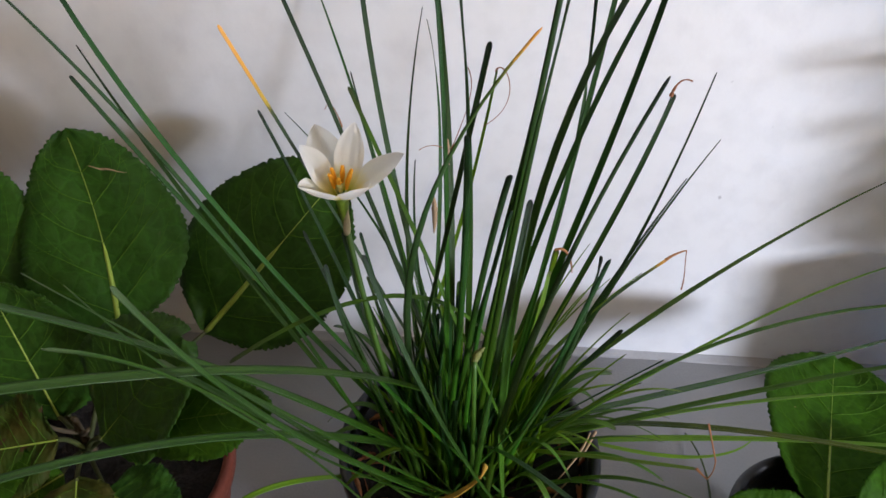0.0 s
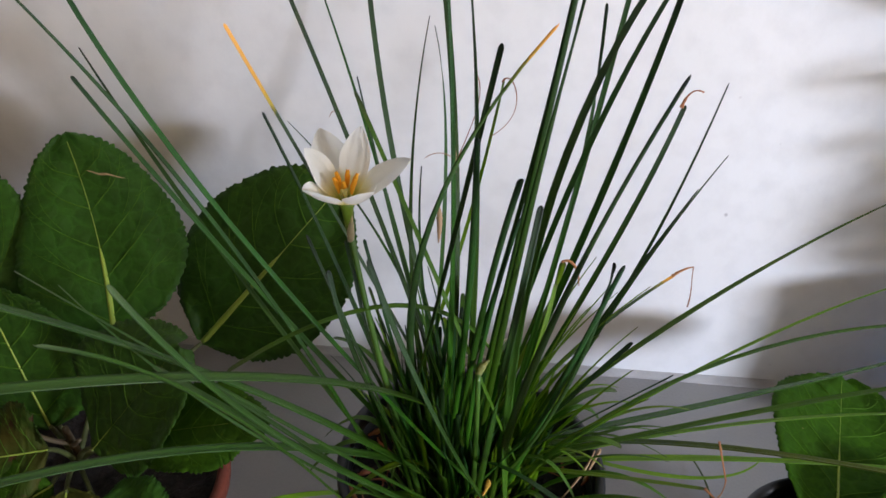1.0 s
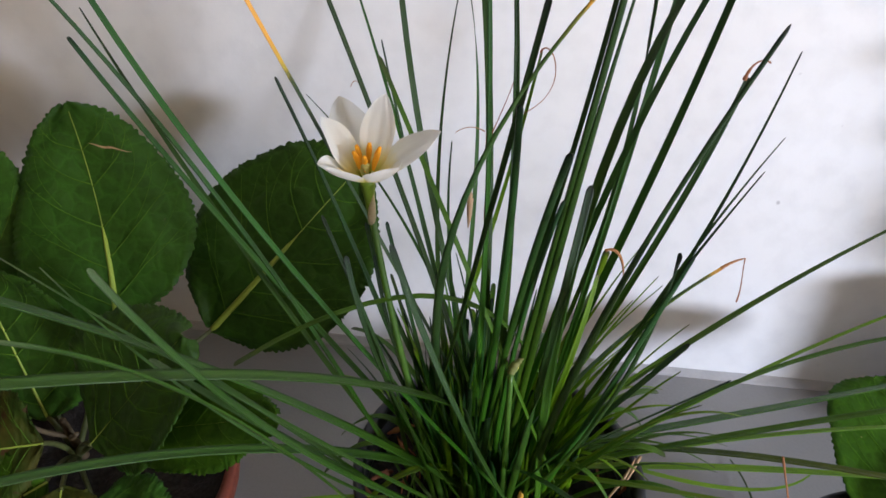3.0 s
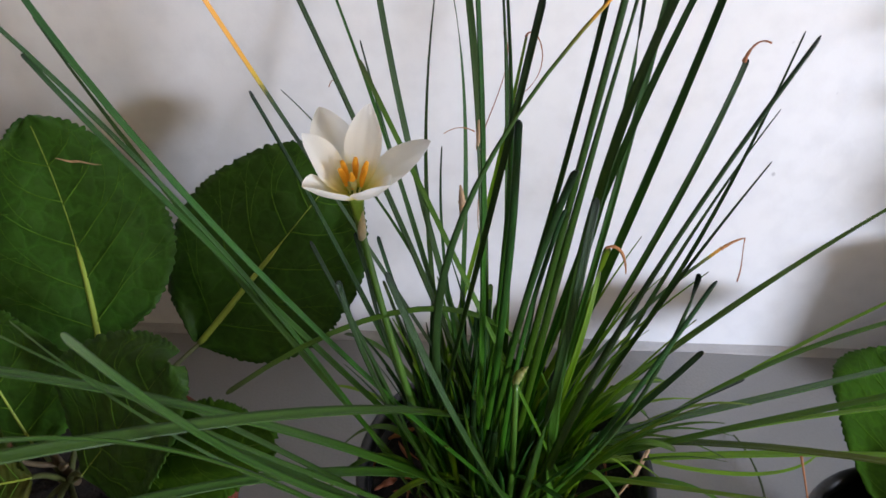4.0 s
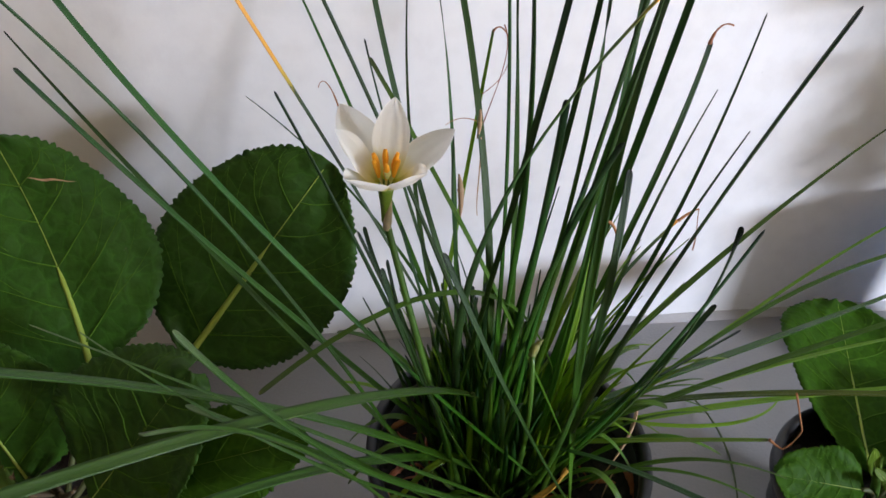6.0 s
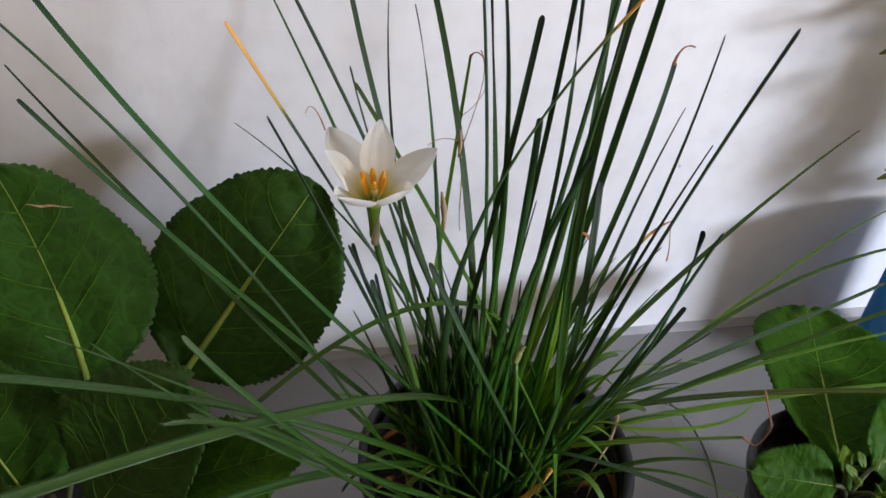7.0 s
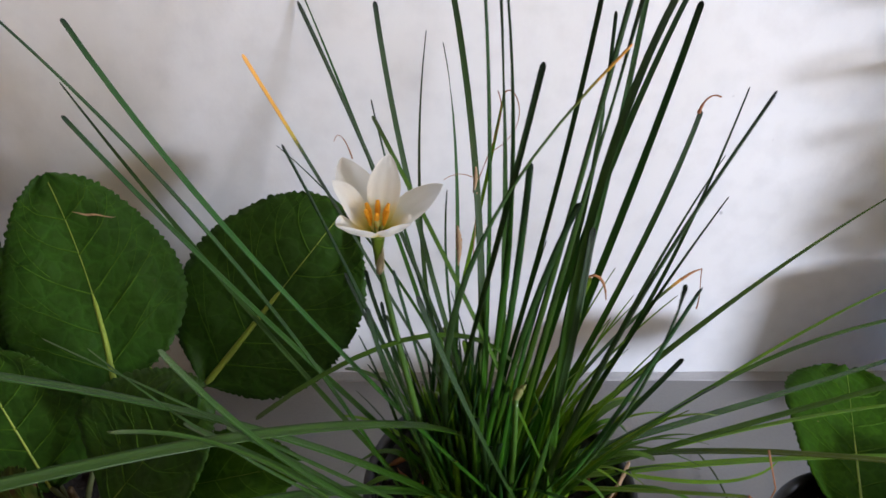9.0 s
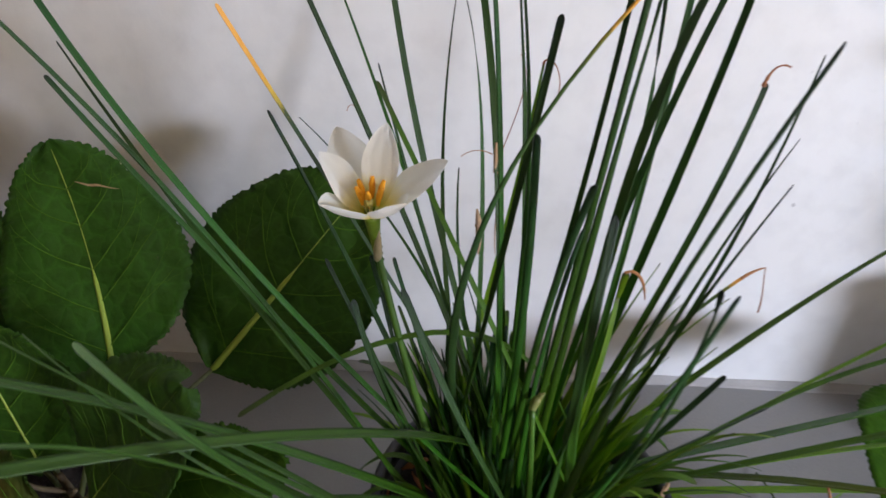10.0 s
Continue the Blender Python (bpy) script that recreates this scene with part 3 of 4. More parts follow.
lily_leaf((0.0120, 0.0060, 0.0900), (0.0340, 0.0200, 0.1650), (0.0700, 0.0350, 0.1980), 0.0034, M_LEAF_LIME, taper=0.6)

# dense shorter leaves that fill the foot of the clump
rng = random.Random(7)
for i in range(230):
    a = rng.uniform(0, 2 * math.pi)
    r = 0.044 * math.sqrt(rng.random())
    bx, by = r * math.cos(a), 0.75 * r * math.sin(a) + 0.010
    lean = rng.uniform(0.05, 0.38) * (0.3 + r / 0.044)
    h = rng.uniform(0.03, 0.10) * (1.2 if bx < -0.005 else 0.68)
    a2 = a + rng.uniform(-0.7, 0.7)
    tx, ty = bx + h * lean * math.cos(a2), by + h * lean * math.sin(a2)
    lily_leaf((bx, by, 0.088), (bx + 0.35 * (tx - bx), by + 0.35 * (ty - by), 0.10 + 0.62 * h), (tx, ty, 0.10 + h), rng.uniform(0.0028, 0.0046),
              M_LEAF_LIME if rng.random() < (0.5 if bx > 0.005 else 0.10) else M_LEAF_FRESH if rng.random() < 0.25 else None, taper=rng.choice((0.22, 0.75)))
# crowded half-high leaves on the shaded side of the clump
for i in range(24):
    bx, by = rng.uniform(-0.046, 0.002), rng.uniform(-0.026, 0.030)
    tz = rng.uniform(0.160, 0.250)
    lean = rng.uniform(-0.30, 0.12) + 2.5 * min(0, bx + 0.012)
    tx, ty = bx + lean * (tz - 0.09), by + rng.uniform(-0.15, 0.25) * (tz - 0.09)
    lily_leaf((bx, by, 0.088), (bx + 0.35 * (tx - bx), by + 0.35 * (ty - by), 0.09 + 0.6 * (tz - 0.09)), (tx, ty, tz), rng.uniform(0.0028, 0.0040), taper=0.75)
# broad low leaves that arch out over the rim
for i in range(22):
    a = 2 * math.pi * (i + rng.uniform(-0.4, 0.4)) / 22
    r = 0.034 * math.sqrt(rng.random())
    bx, by = r * math.cos(a), r * math.sin(a)
    L = rng.uniform(0.045, 0.095)
    top = rng.uniform(0.128, 0.165)
    lily_leaf((bx, by, 0.088), (bx + 0.45 * L * math.cos(a), by + 0.45 * L * math.sin(a), top + 0.03), (bx + L * math.cos(a), by + L * math.sin(a), rng.uniform(0.118, 0.150)),
              rng.uniform(0.0042, 0.0062), M_LEAF_LIME if rng.random() < 0.2 else M_LEAF_FRESH, taper=rng.choice((0.22, 0.6)))

# thin pale-green leaves that spread low to one side
for i in range(11):
    a = rng.uniform(-0.75, 0.35)
    r = rng.uniform(0.0, 0.035)
    bx, by = r * math.cos(a) + 0.008, r * math.sin(a) + rng.uniform(-0.02, 0.02)
    L = rng.uniform(0.05, 0.115)
    z = 0.118 + rng.uniform(0.0, 0.040)
    lily_leaf((bx, by, 0.088), (bx + 0.45 * L * math.cos(a), by + 0.45 * L * math.sin(a), z + 0.03), (bx + L * math.cos(a), by + L * math.sin(a), z + rng.uniform(-0.004, 0.02)),
              rng.uniform(0.0022, 0.0036), M_LEAF_LIME if rng.random() < 0.6 else M_LEAF_FRESH, taper=0.75)

# lime-green leaves standing on the right side of the clump
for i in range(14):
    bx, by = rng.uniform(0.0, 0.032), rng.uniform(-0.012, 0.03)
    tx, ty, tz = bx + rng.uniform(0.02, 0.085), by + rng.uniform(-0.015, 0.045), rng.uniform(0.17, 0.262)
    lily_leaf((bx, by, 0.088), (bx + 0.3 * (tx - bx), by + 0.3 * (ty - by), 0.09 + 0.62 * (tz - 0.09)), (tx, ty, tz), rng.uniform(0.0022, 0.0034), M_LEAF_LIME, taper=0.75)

# flower: stalk, papery sheath, six tepals, six stamens, style
F0 = Vector((-0.073, -0.0115, 0.3085))
part("flower_stalk", tube([(-0.0306, -0.0127, 0.098), (-0.0553, -0.0251, 0.2101), (-0.0726, -0.0042, 0.288)], (0.0021, 0.0019, 0.0017, 0.0015), 10, 24), M_SCAPE, lily)
flower = part("ovary", tube([(-0.0726, -0.0042, 0.287), (-0.0728, -0.007, 0.297), F0 + Vector((0, 0, 0.002))], (0.0019, 0.0021, 0.0027, 0.0036), 12, 14), M_NECK, lily, "green neck of the flower")
part("spathe", tube([(-0.0722, -0.0052, 0.2835), (-0.0718, -0.0072, 0.292), (-0.0708, -0.0100, 0.303)], (0.0018, 0.0019, 0.0014, 0.0003), 10, 12, 0.15), M_SPATHE, flower, "papery brownish sheath")


def tepal(tip, width, bulge, seed, cup=0.22):
    """A white pointed tepal, narrow at the throat, cupped, with fine lengthwise grooves."""
    tip = Vector(tip)
    out = tip - F0
    flat_out = Vector((out.x, out.y, 0)).normalized()
    pts = [F0 + Vector((0, 0, 0.0005)), F0 + Vector((0, 0, 0.006)) + flat_out * 0.010 + Vector((0, 0, bulge)), tip - out * 0.18 + Vector((0, 0, bulge * 0.6)), tip]
    bm = bmesh.new()
    uvl = bm.loops.layers.uv.new("UVMap")
    NU, NV = 26, 12
    grid = []
    for i in range(NU + 1):
        t = i / NU
        c = bezier(pts, t)
        d = (bezier(pts, min(1, t + 0.01)) - bezier(pts, max(0, t - 0.01))).normalized()
        side = d.cross(Vector((0, 0, 1)))
        side = side.normalized() if side.length > 0.05 else flat_out.cross(Vector((0, 0, 1))).normalized()
        nor = side.cross(d).normalized()
        w = width / 2 * (0.20 + 0.80 * math.sin(min(1, t / 0.62) * math.pi / 2)) * (1 - max(0, (t - 0.45) / 0.55) ** 1.75) + 0.0002
        row = []
        for j in range(NV + 1):
            v = -1 + 2 * j / NV
            lift = cup * w * v * v - 0.00035 * math.cos(v * math.pi * 3) * (1 - t) + 0.0008 * noise.noise((t * 4, v * 2, seed)) * t
            row.append(bm.verts.new(c + side * (v * w * (1 + 0.03 * noise.noise((t * 7, v, seed)))) + nor * lift))
        grid.append(row)
    for i in range(NU):
        for j in range(NV):
            f = bm.faces.new((grid[i][j], grid[i][j + 1], grid[i + 1][j + 1], grid[i + 1][j]))
            for loop, (q, p) in zip(f.loops, ((j, i), (j + 1, i), (j + 1, i + 1), (j, i + 1))):
                loop[uvl].uv = (q / NV, p / NU)
    bmesh.ops.recalc_face_normals(bm, faces=bm.faces)
    return part("tepal", bm, M_PETAL, flower, "waxy white pointed petal")


tepal((-0.090, 0.018, 0.332), 0.0205, -0.001, 1)
tepal((-0.068, 0.006, 0.341), 0.0160, 0.001, 2)
tepal((-0.044, 0.0, 0.329), 0.0205, -0.001, 3)
tepal((-0.058, -0.025, 0.3250), 0.0190, -0.003, 4, 0.5)
tepal((-0.0895, -0.029, 0.3255), 0.0190, -0.003, 5, 0.5)
tepal((-0.0925, -0.007, 0.3345), 0.0195, 0.0, 6)
for i in range(6):
    a = 0.5 + i * math.pi / 3
    o = Vector((math.cos(a), math.sin(a), 0))
    foot = F0 + o * 0.0018 + Vector((0, 0, 0.003))
    mid = foot + o * 0.0022 + Vector((0, 0, 0.006))
    fil = part("stamen", tube([foot, mid], (0.0004, 0.00035), 6, 3), M_STYLE, flower)
    part("anther", tube([mid - o * 0.0006 - Vector((0, 0, 0.002)), mid + Vector((0, 0, 0.003)), mid + o * 0.0018 + Vector((0, 0, 0.0065))], (0.0006, 0.0012, 0.00125, 0.0007), 8, 8, 0.2, i), M_ANTHER, fil, "orange pollen-covered anther")
part("style", tube([F0 + Vector((0, 0, 0.002)), F0 + Vector((0.0, -0.003, 0.007)), F0 + Vector((0.0003, -0.0055, 0.0115))], (0.0006, 0.0007, 0.0014), 8, 8), M_STYLE, flower)

# spent seed pod on its short stalk
pod = part("pod_stalk", tube([(0.0024, -0.0104, 0.097), (-0.0012, -0.0352, 0.1743), (-0.003, -0.0222, 0.2151)], (0.0019, 0.0016, 0.0014), 10, 18), M_SCAPE, lily)
part("seed_pod", tube([(-0.003, -0.0225, 0.212), (-0.0034, -0.021, 0.216), (-0.0012, -0.0196, 0.220), (0.0022, -0.0190, 0.2225)], (0.0013, 0.0018, 0.0023, 0.0015, 0.0005), 12, 18, 0.9), M_POD, pod, "shrivelled yellow-brown seed pod")


def curl(name, points, radii, mat=None, label="", parent=None, seed=0.0):
    return part(name, tube(points, radii, 6, 18, 0.35, seed), mat or M_DRY, parent or lily, label)


curl("dry_tip", [(0.0965, 0.0757, 0.330), (0.0975, 0.076, 0.338), (0.101, 0.0755, 0.3425), (0.106, 0.0745, 0.340)], (0.0012, 0.0006, 0.0004, 0.0005), label="reddish withered curl")
curl("dry_tip", [(0.1318, 0.119, 0.184), (0.139, 0.121, 0.190), (0.1455, 0.1215, 0.1915)], (0.0012, 0.0008, 0.0004), label="reddish withered tip")
curl("dry_tip", [(0.1455, 0.1215, 0.1915), (0.146, 0.120, 0.180), (0.149, 0.119, 0.171), (0.1485, 0.119, 0.158)], (0.0004, 0.0003, 0.0004, 0.0006))
curl("dry_tip", [(0.0025, 0.157, 0.302), (0.007, 0.155, 0.315), (0.020, 0.151, 0.292), (0.014, 0.150, 0.277), (-0.003, 0.148, 0.266)], (0.0006, 0.0004, 0.0003, 0.0002, 0.0003))
curl("dry_tip", [(0.039, 0.030, 0.254), (0.044, 0.030, 0.258), (0.049, 0.029, 0.252), (0.0505, 0.028, 0.240)], (0.0007, 0.0009, 0.0007, 0.0003), label="brown withered leaf tip")
curl("dry_tip", [(0.1225, -0.0478, 0.1682), (0.1262, -0.0500, 0.1655), (0.1275, -0.0530, 0.1665)], (0.0010, 0.0006, 0.0004), label="orange-brown withered tip")
curl("dry_tip", [(0.1275, -0.0530, 0.1665), (0.1270, -0.0590, 0.1790), (0.1225, -0.0640, 0.1960)], (0.0004, 0.0003, 0.0004))
curl("dry_tip", [(0.1225, -0.0640, 0.1960), (0.1190, -0.0615, 0.2060), (0.1150, -0.0585, 0.2175)], (0.0004, 0.0004, 0.0006))
# thin dry strips among the standing leaves
curl("dry_tip", [(-0.0245, 0.046, 0.312), (-0.0238, 0.046, 0.305), (-0.0245, 0.047, 0.296)], (0.0005, 0.0012, 0.0005), M_STRAW, seed=3)
curl("dry_tip", [(-0.0225, 0.046, 0.305), (-0.016, 0.05, 0.325), (-0.010, 0.052, 0.340), (-0.016, 0.05, 0.352)], (0.0003, 0.0002, 0.0002, 0.0003), seed=4)
curl("dry_tip", [(-0.0260, 0.046, 0.306), (-0.033, 0.05, 0.308), (-0.040, 0.05, 0.302)], (0.0003, 0.0002, 0.0002), seed=5)
curl("dry_tip", [(-0.0315, 0.052, 0.272), (-0.0295, 0.05, 0.262), (-0.0300, 0.048, 0.248)], (0.0005, 0.0017, 0.0015, 0.0004), M_STRAW, "pale dry leaf sheath", seed=6)
curl("dry_tip", [(-0.0230, 0.046, 0.297), (-0.0215, 0.046, 0.280), (-0.0235, 0.046, 0.262), (-0.0215, 0.046, 0.250)], (0.0003, 0.0004, 0.0003, 0.0002), M_STRAW, seed=7)
curl("dry_tip", [(-0.1005, 0.10, 0.297), (-0.0985, 0.10, 0.305), (-0.0940, 0.10, 0.300), (-0.0905, 0.10, 0.286)], (0.0002, 0.0002, 0.0003, 0.0005), seed=8)
for k, (x0, y0, x1, y1) in enumerate(((-0.069, 0.032, -0.053, 0.040), (-0.078, 0.018, -0.077, 0.010), (0.082, 0.019, 0.072, 0.004), (0.070, -0.011, 0.069, -0.028), (0.042, -0.016, 0.062, -0.019), (0.055, -0.03, 0.03, -0.045), (-0.05, -0.03, -0.068, -0.042), (-0.079, -0.006, -0.066, -0.034), (-0.062, 0.004, -0.074, -0.004), (0.045, -0.034, 0.064, -0.036))):
    ob = mesh_object("dead_leaf_scrap", tube([(x0, y0, 0.0965), ((x0 + x1) / 2 + 0.003, (y0 + y1) / 2, 0.101), (x1, y1, 0.097)], (0.0008, 0.0021, 0.0017, 0.0006), 6, 12, 0.45, k), M_DRY)
    tagged(ob, "dry orange-brown leaf scrap on the soil", "dead leaf", "dead leaf scraps")
# fine litter and roots on the soil
lrng = random.Random(21)
bm = bmesh.new()
for k in range(42):
    a, r = lrng.uniform(0, 2 * math.pi), 0.074 * math.sqrt(lrng.random())
    x, y, b = r * math.cos(a), r * math.sin(a), lrng.uniform(0, 2 * math.pi)
    L = lrng.uniform(0.008, 0.03)
    x1, y1 = x + L * math.cos(b), y + L * math.sin(b)
    if math.hypot(x1, y1) > 0.072:
        continue
    piece = tube([(x, y, 0.0950), ((x + x1) / 2 + lrng.uniform(-0.004, 0.004), (y + y1) / 2, 0.0950 + lrng.uniform(0.002, 0.012)), (x1, y1, 0.0955)], (0.0003, lrng.uniform(0.0004, 0.0012), 0.0003), 5, 6, 0.4, k)
    tmp = bpy.data.meshes.new("piece")
    piece.to_mesh(tmp)
    piece.free()
    bm.from_mesh(tmp)
    bpy.data.meshes.remove(tmp)
tagged(mesh_object("leaf_litter", bm, M_DRY), "fine reddish dry leaf litter on the soil", "leaf litter", kind="stuff")
part("dead_leaf", strap([(-0.034, -0.046, 0.096), (-0.026, -0.064, 0.150), (0.012, -0.067, 0.166), (0.0045, -0.072, 0.193)], 0.0052, seed=3, segments=16, waver=0.002, taper=0.5), M_DRY_YELLOW, lily, "curled orange-yellow dead leaf")
ob = mesh_object("pale_straw", tube([(0.081, 0.013, 0.122), (0.077, 0.006, 0.121), (0.070, -0.004, 0.112)], (0.0009, 0.0012, 0.0004), 6, 10, 0.4, 2), M_STRAW)
tagged(ob, "pale dry straw lying across the pot rim", "dead leaf", "dead leaf scraps")
ob = mesh_object("pale_straw", tube([(0.066, -0.010, 0.101), (0.058, -0.018, 0.104), (0.050, -0.030, 0.100)], (0.0004, 0.0006, 0.0003), 6, 10, 0.4, 5), M_STRAW)
tagged(ob, "thin pale dry straw on the soil", "dead leaf", "dead leaf scraps")
ob = mesh_object("pale_straw", tube([(0.074, 0.0, 0.136), (0.069, -0.009, 0.127), (0.060, -0.016, 0.115), (0.046, -0.022, 0.0965)], (0.0004, 0.0011, 0.0004, 0.0003), 6, 14, 0.4, 9), M_STRAW)
tagged(ob, "pale dry straw standing in the soil", "dead leaf", "dead leaf scraps")
ob = mesh_object("pale_straw", tube([(0.071, -0.008, 0.104), (0.072, -0.019, 0.107), (0.069, -0.032, 0.0965)], (0.0004, 0.0007, 0.0003), 6, 10, 0.4, 11), M_DRY)
tagged(ob, "reddish dry straw leaning in the pot", "dead leaf", "dead leaf scraps")
ob = mesh_object("fallen_stem", tube([(0.186, 0.118, 0.0025), (0.197, 0.088, 0.0075), (0.197, 0.055, 0.003), (0.184, 0.018, 0.0015)], (0.0006, 0.0008, 0.0009, 0.0004), 8, 20, 0.2, 7), M_WEED)
tagged(ob, "thin withered green stem lying on the floor", "fallen stem")


# ---- broad-leaved plants ----
def half_width(u, form=(0.88, 0.5)):
    """Outline of a round-ovate leaf; form: where it is widest and how blunt it ends."""
    return (max(0.0, math.sin(math.pi * min(1, u) ** form[0]))) ** form[1] * (1 - 0.06 * u) * min(1, u / 0.10) ** 0.25


def broad_leaf(parent, base, tip, width, up, mat, teeth=38, cup=0.05, droop=0.0, stalk=None, seed=0.0, scar=False, veins=6, rib_w=0.0032, tooth=0.0011, asym=0.0, form=(0.88, 0.5), rib_end=0.57, bend=0.0):
    """A scalloped round leaf from base to tip, quilted between raised veins, with midrib and stalk."""
    b, t = Vector(base), Vector(tip)
    axis = t - b
    length = axis.length
    d = axis.normalized()
    side = d.cross(Vector(up)).normalized()
    nor = side.cross(d).normalized()
    R = Matrix((side, d, nor)).transposed()
    NU, NV = 200, 16
    tooth = min(tooth, width * 0.02)
    wave = min(1.0, width / 0.07)

    # outline: arc length and outward direction at even steps of the row angle
    steps = [0.004 + 0.992 * (0.5 - 0.5 * math.cos(math.pi * i / 400)) for i in range(401)]
    rim = [(width / 2 * half_width(u, form), u * length) for u in steps]
    arc = [0.0]
    for p, q in zip(rim, rim[1:]):
        arc.append(arc[-1] + math.hypot(q[0] - p[0], q[1] - p[1]))

    def outline(u):
        k = math.acos(max(-1, min(1, 1 - 2 * (u - 0.004) / 0.992))) / math.pi * 400
        i = max(0, min(399, int(k)))
        p, q = rim[i], rim[i + 1]
        L = math.hypot(q[0] - p[0], q[1] - p[1]) or 1e-9
        return (arc[i] + (k - i) * L) / arc[-1], (q[1] - p[1]) / L, -(q[0] - p[0]) / L

    def surf(u, v):
        hw = width / 2 * half_width(u, form)
        s, nx, ny = outline(u)
        wob = s * teeth + 1.3 * noise.noise((s * 7, seed, v > 0)) + 0.75 * noise.noise((s * 31, seed, v > 0)) + (0 if v > 0 else 0.37)
        out = tooth * (2.0 * abs(math.sin(math.pi * wob)) - 1.0) * (0.7 + 1.3 * noise.noise((wob // 1 * 0.7, seed, v > 0)))
        out += wave * 0.0030 * noise.noise((s * 4, v > 0, seed))
        out *= max(0, (abs(v) - 0.72) / 0.28) ** 1.5 * min(1, (1 - s) * 14 + 0.15) * min(1, s * 8)
        x = hw * v * (1 + (asym if v > 0 else -asym)) + out * nx * (1 if v > 0 else -1)
        x += bend * 4 * u * (1 - u)
        q = (u - 0.42 * abs(v) * half_width(u, form)) * veins
        quilt = 0.5 - 0.5 * math.cos(2 * math.pi * q)
        z = cup * abs(hw * v) ** 1.3 / (width / 2) ** 0.3 + 0.0009 * wave * quilt * min(1, 6 * abs(v)) * (1 - abs(v) ** 4) * min(1, hw / 0.02)
        z += wave * 0.0006 * noise.noise((u * 26, v * 13, seed)) * min(1, 8 * abs(v))
        z -= droop * u * u * length + wave * 0.009 * noise.noise((u * 2.3, v * 1.6, seed)) * min(1, abs(v) * 2)
        z += wave * 0.004 * math.sin(6 * u + seed) * abs(v) ** 2 + wave * 0.0016 * noise.noise((s * 12, seed, v > 0)) * abs(v) ** 6
        return Vector((x, u * length + out * ny, z))

    bm = bmesh.new()
    uvl = bm.loops.layers.uv.new("UVMap")
    grid = []
    for i in range(NU + 1):
        u = 0.004 + 0.992 * (0.5 - 0.5 * math.cos(math.pi * i / NU))
        grid.append([bm.verts.new(b + R @ surf(u, -1 + 2 * j / NV)) for j in range(NV + 1)])
    for i in range(NU):
        for j in range(NV):
            f = bm.faces.new((grid[i][j], grid[i][j + 1], grid[i + 1][j + 1], grid[i + 1][j]))
            for loop, (q, p) in zip(f.loops, ((j, i), (j + 1, i), (j + 1, i + 1), (j, i + 1))):
                loop[uvl].uv = (q / NV, p / NU)
    geo = bmesh.ops.extrude_face_region(bm, geom=bm.faces[:])
    bmesh.ops.translate(bm, vec=-nor * 0.0007, verts=[g for g in geo["geom"] if isinstance(g, bmesh.types.BMVert)])
    bmesh.ops.recalc_face_normals(bm, faces=bm.faces)
    leaf = part("leaf", bm, mat, parent)
    bm = bmesh.new()
    K = 40

    def ridge(path, radii):
        rings = []
        for k, (p, r) in enumerate(zip(path, radii)):
            q = (path[min(k + 1, len(path) - 1)] - path[max(k - 1, 0)]).normalized()
            s = q.cross(nor).normalized()
            rings.append([bm.verts.new(p + s * r * c + nor * (r * h + 0.0004)) for c, h in ((-1, 0.0), (-0.6, 0.5), (0, 0.7), (0.6, 0.5), (1, 0.0), (0, -1.2))])
        for a, c in zip(rings, rings[1:]):
            for i in range(6):
                bm.faces.new((a[i], a[(i + 1) % 6], c[(i + 1) % 6], c[i]))
        bm.faces.new(rings[0])
        bm.faces.new(rings[-1][::-1])

    ridge([b + R @ surf(0.004 + 0.95 * k / K, 0.0) for k in range(K + 1)], [rib_w / 2 * max(0.10, (0.80 - 0.42 * k / K / rib_end) * min(1.0, max(0.0, (rib_end - k / K) / 0.10))) for k in range(K + 1)])
    bmesh.ops.recalc_face_normals(bm, faces=bm.faces)
    part("midrib", bm, M_RIB, leaf, "yellow-green midrib")
    bm = bmesh.new()

    def vein(u0, v0, v1, lean, r0, key):
        path = []
        for q in range(15):
            v = v0 + (v1 - v0) * q / 14
            u = u0 + lean * abs(v - v0) * (0.75 + 0.25 * q / 14) + 0.016 * noise.noise((q * 0.22, key, seed)) * q / 14
            path.append(b + R @ surf(min(0.985, u), v))
        ridge(path, [r0 * (1 - 0.75 * q / 14) for q in range(15)])

    if wave > 0.3:
        for k in range(1, veins):
            for side_of in (-1, 1):
                u0 = (k - 0.35 + 0.3 * noise.noise((k * 1.7, side_of, seed))) / veins
                lean = 0.34 * half_width(min(0.9, u0 + 0.1), form)
                vein(u0, 0.0, side_of * 0.90, lean, 0.00046 * min(1.0, width / 0.11), k * 3.1 + side_of)
                for cut, way in ((0.38, 1.9), (0.62, 0.35)):
                    vein(u0 + lean * cut, side_of * cut, side_of * 0.90, lean * way, 0.00020 * min(1.0, width / 0.11), k * 5.3 + side_of + cut)
    bmesh.ops.recalc_face_normals(bm, faces=bm.faces)
    part("vein_net", bm, M_VEIN, leaf)
    if stalk:
        part("leaf_stalk", tube([stalk, Vector(stalk).lerp(b, 0.5) + Vector((0, 0, 0.01)), b + d * 0.002], (0.0020, 0.0016, 0.0014), 8, 12), M_PETIOLE, parent)
    if scar:
        bm = bmesh.new()
        n = 26
        top, low = [], []
        for q in range(n + 1):
            v = 0.13 + 0.55 * q / n
            u = 0.80 + 0.003 * math.sin(q * 0.5) - 0.075 * q / n
            w = 0.007 * math.sin(math.pi * q / n) * (1 + 0.5 * noise.noise((q * 0.9, 0, 3)))
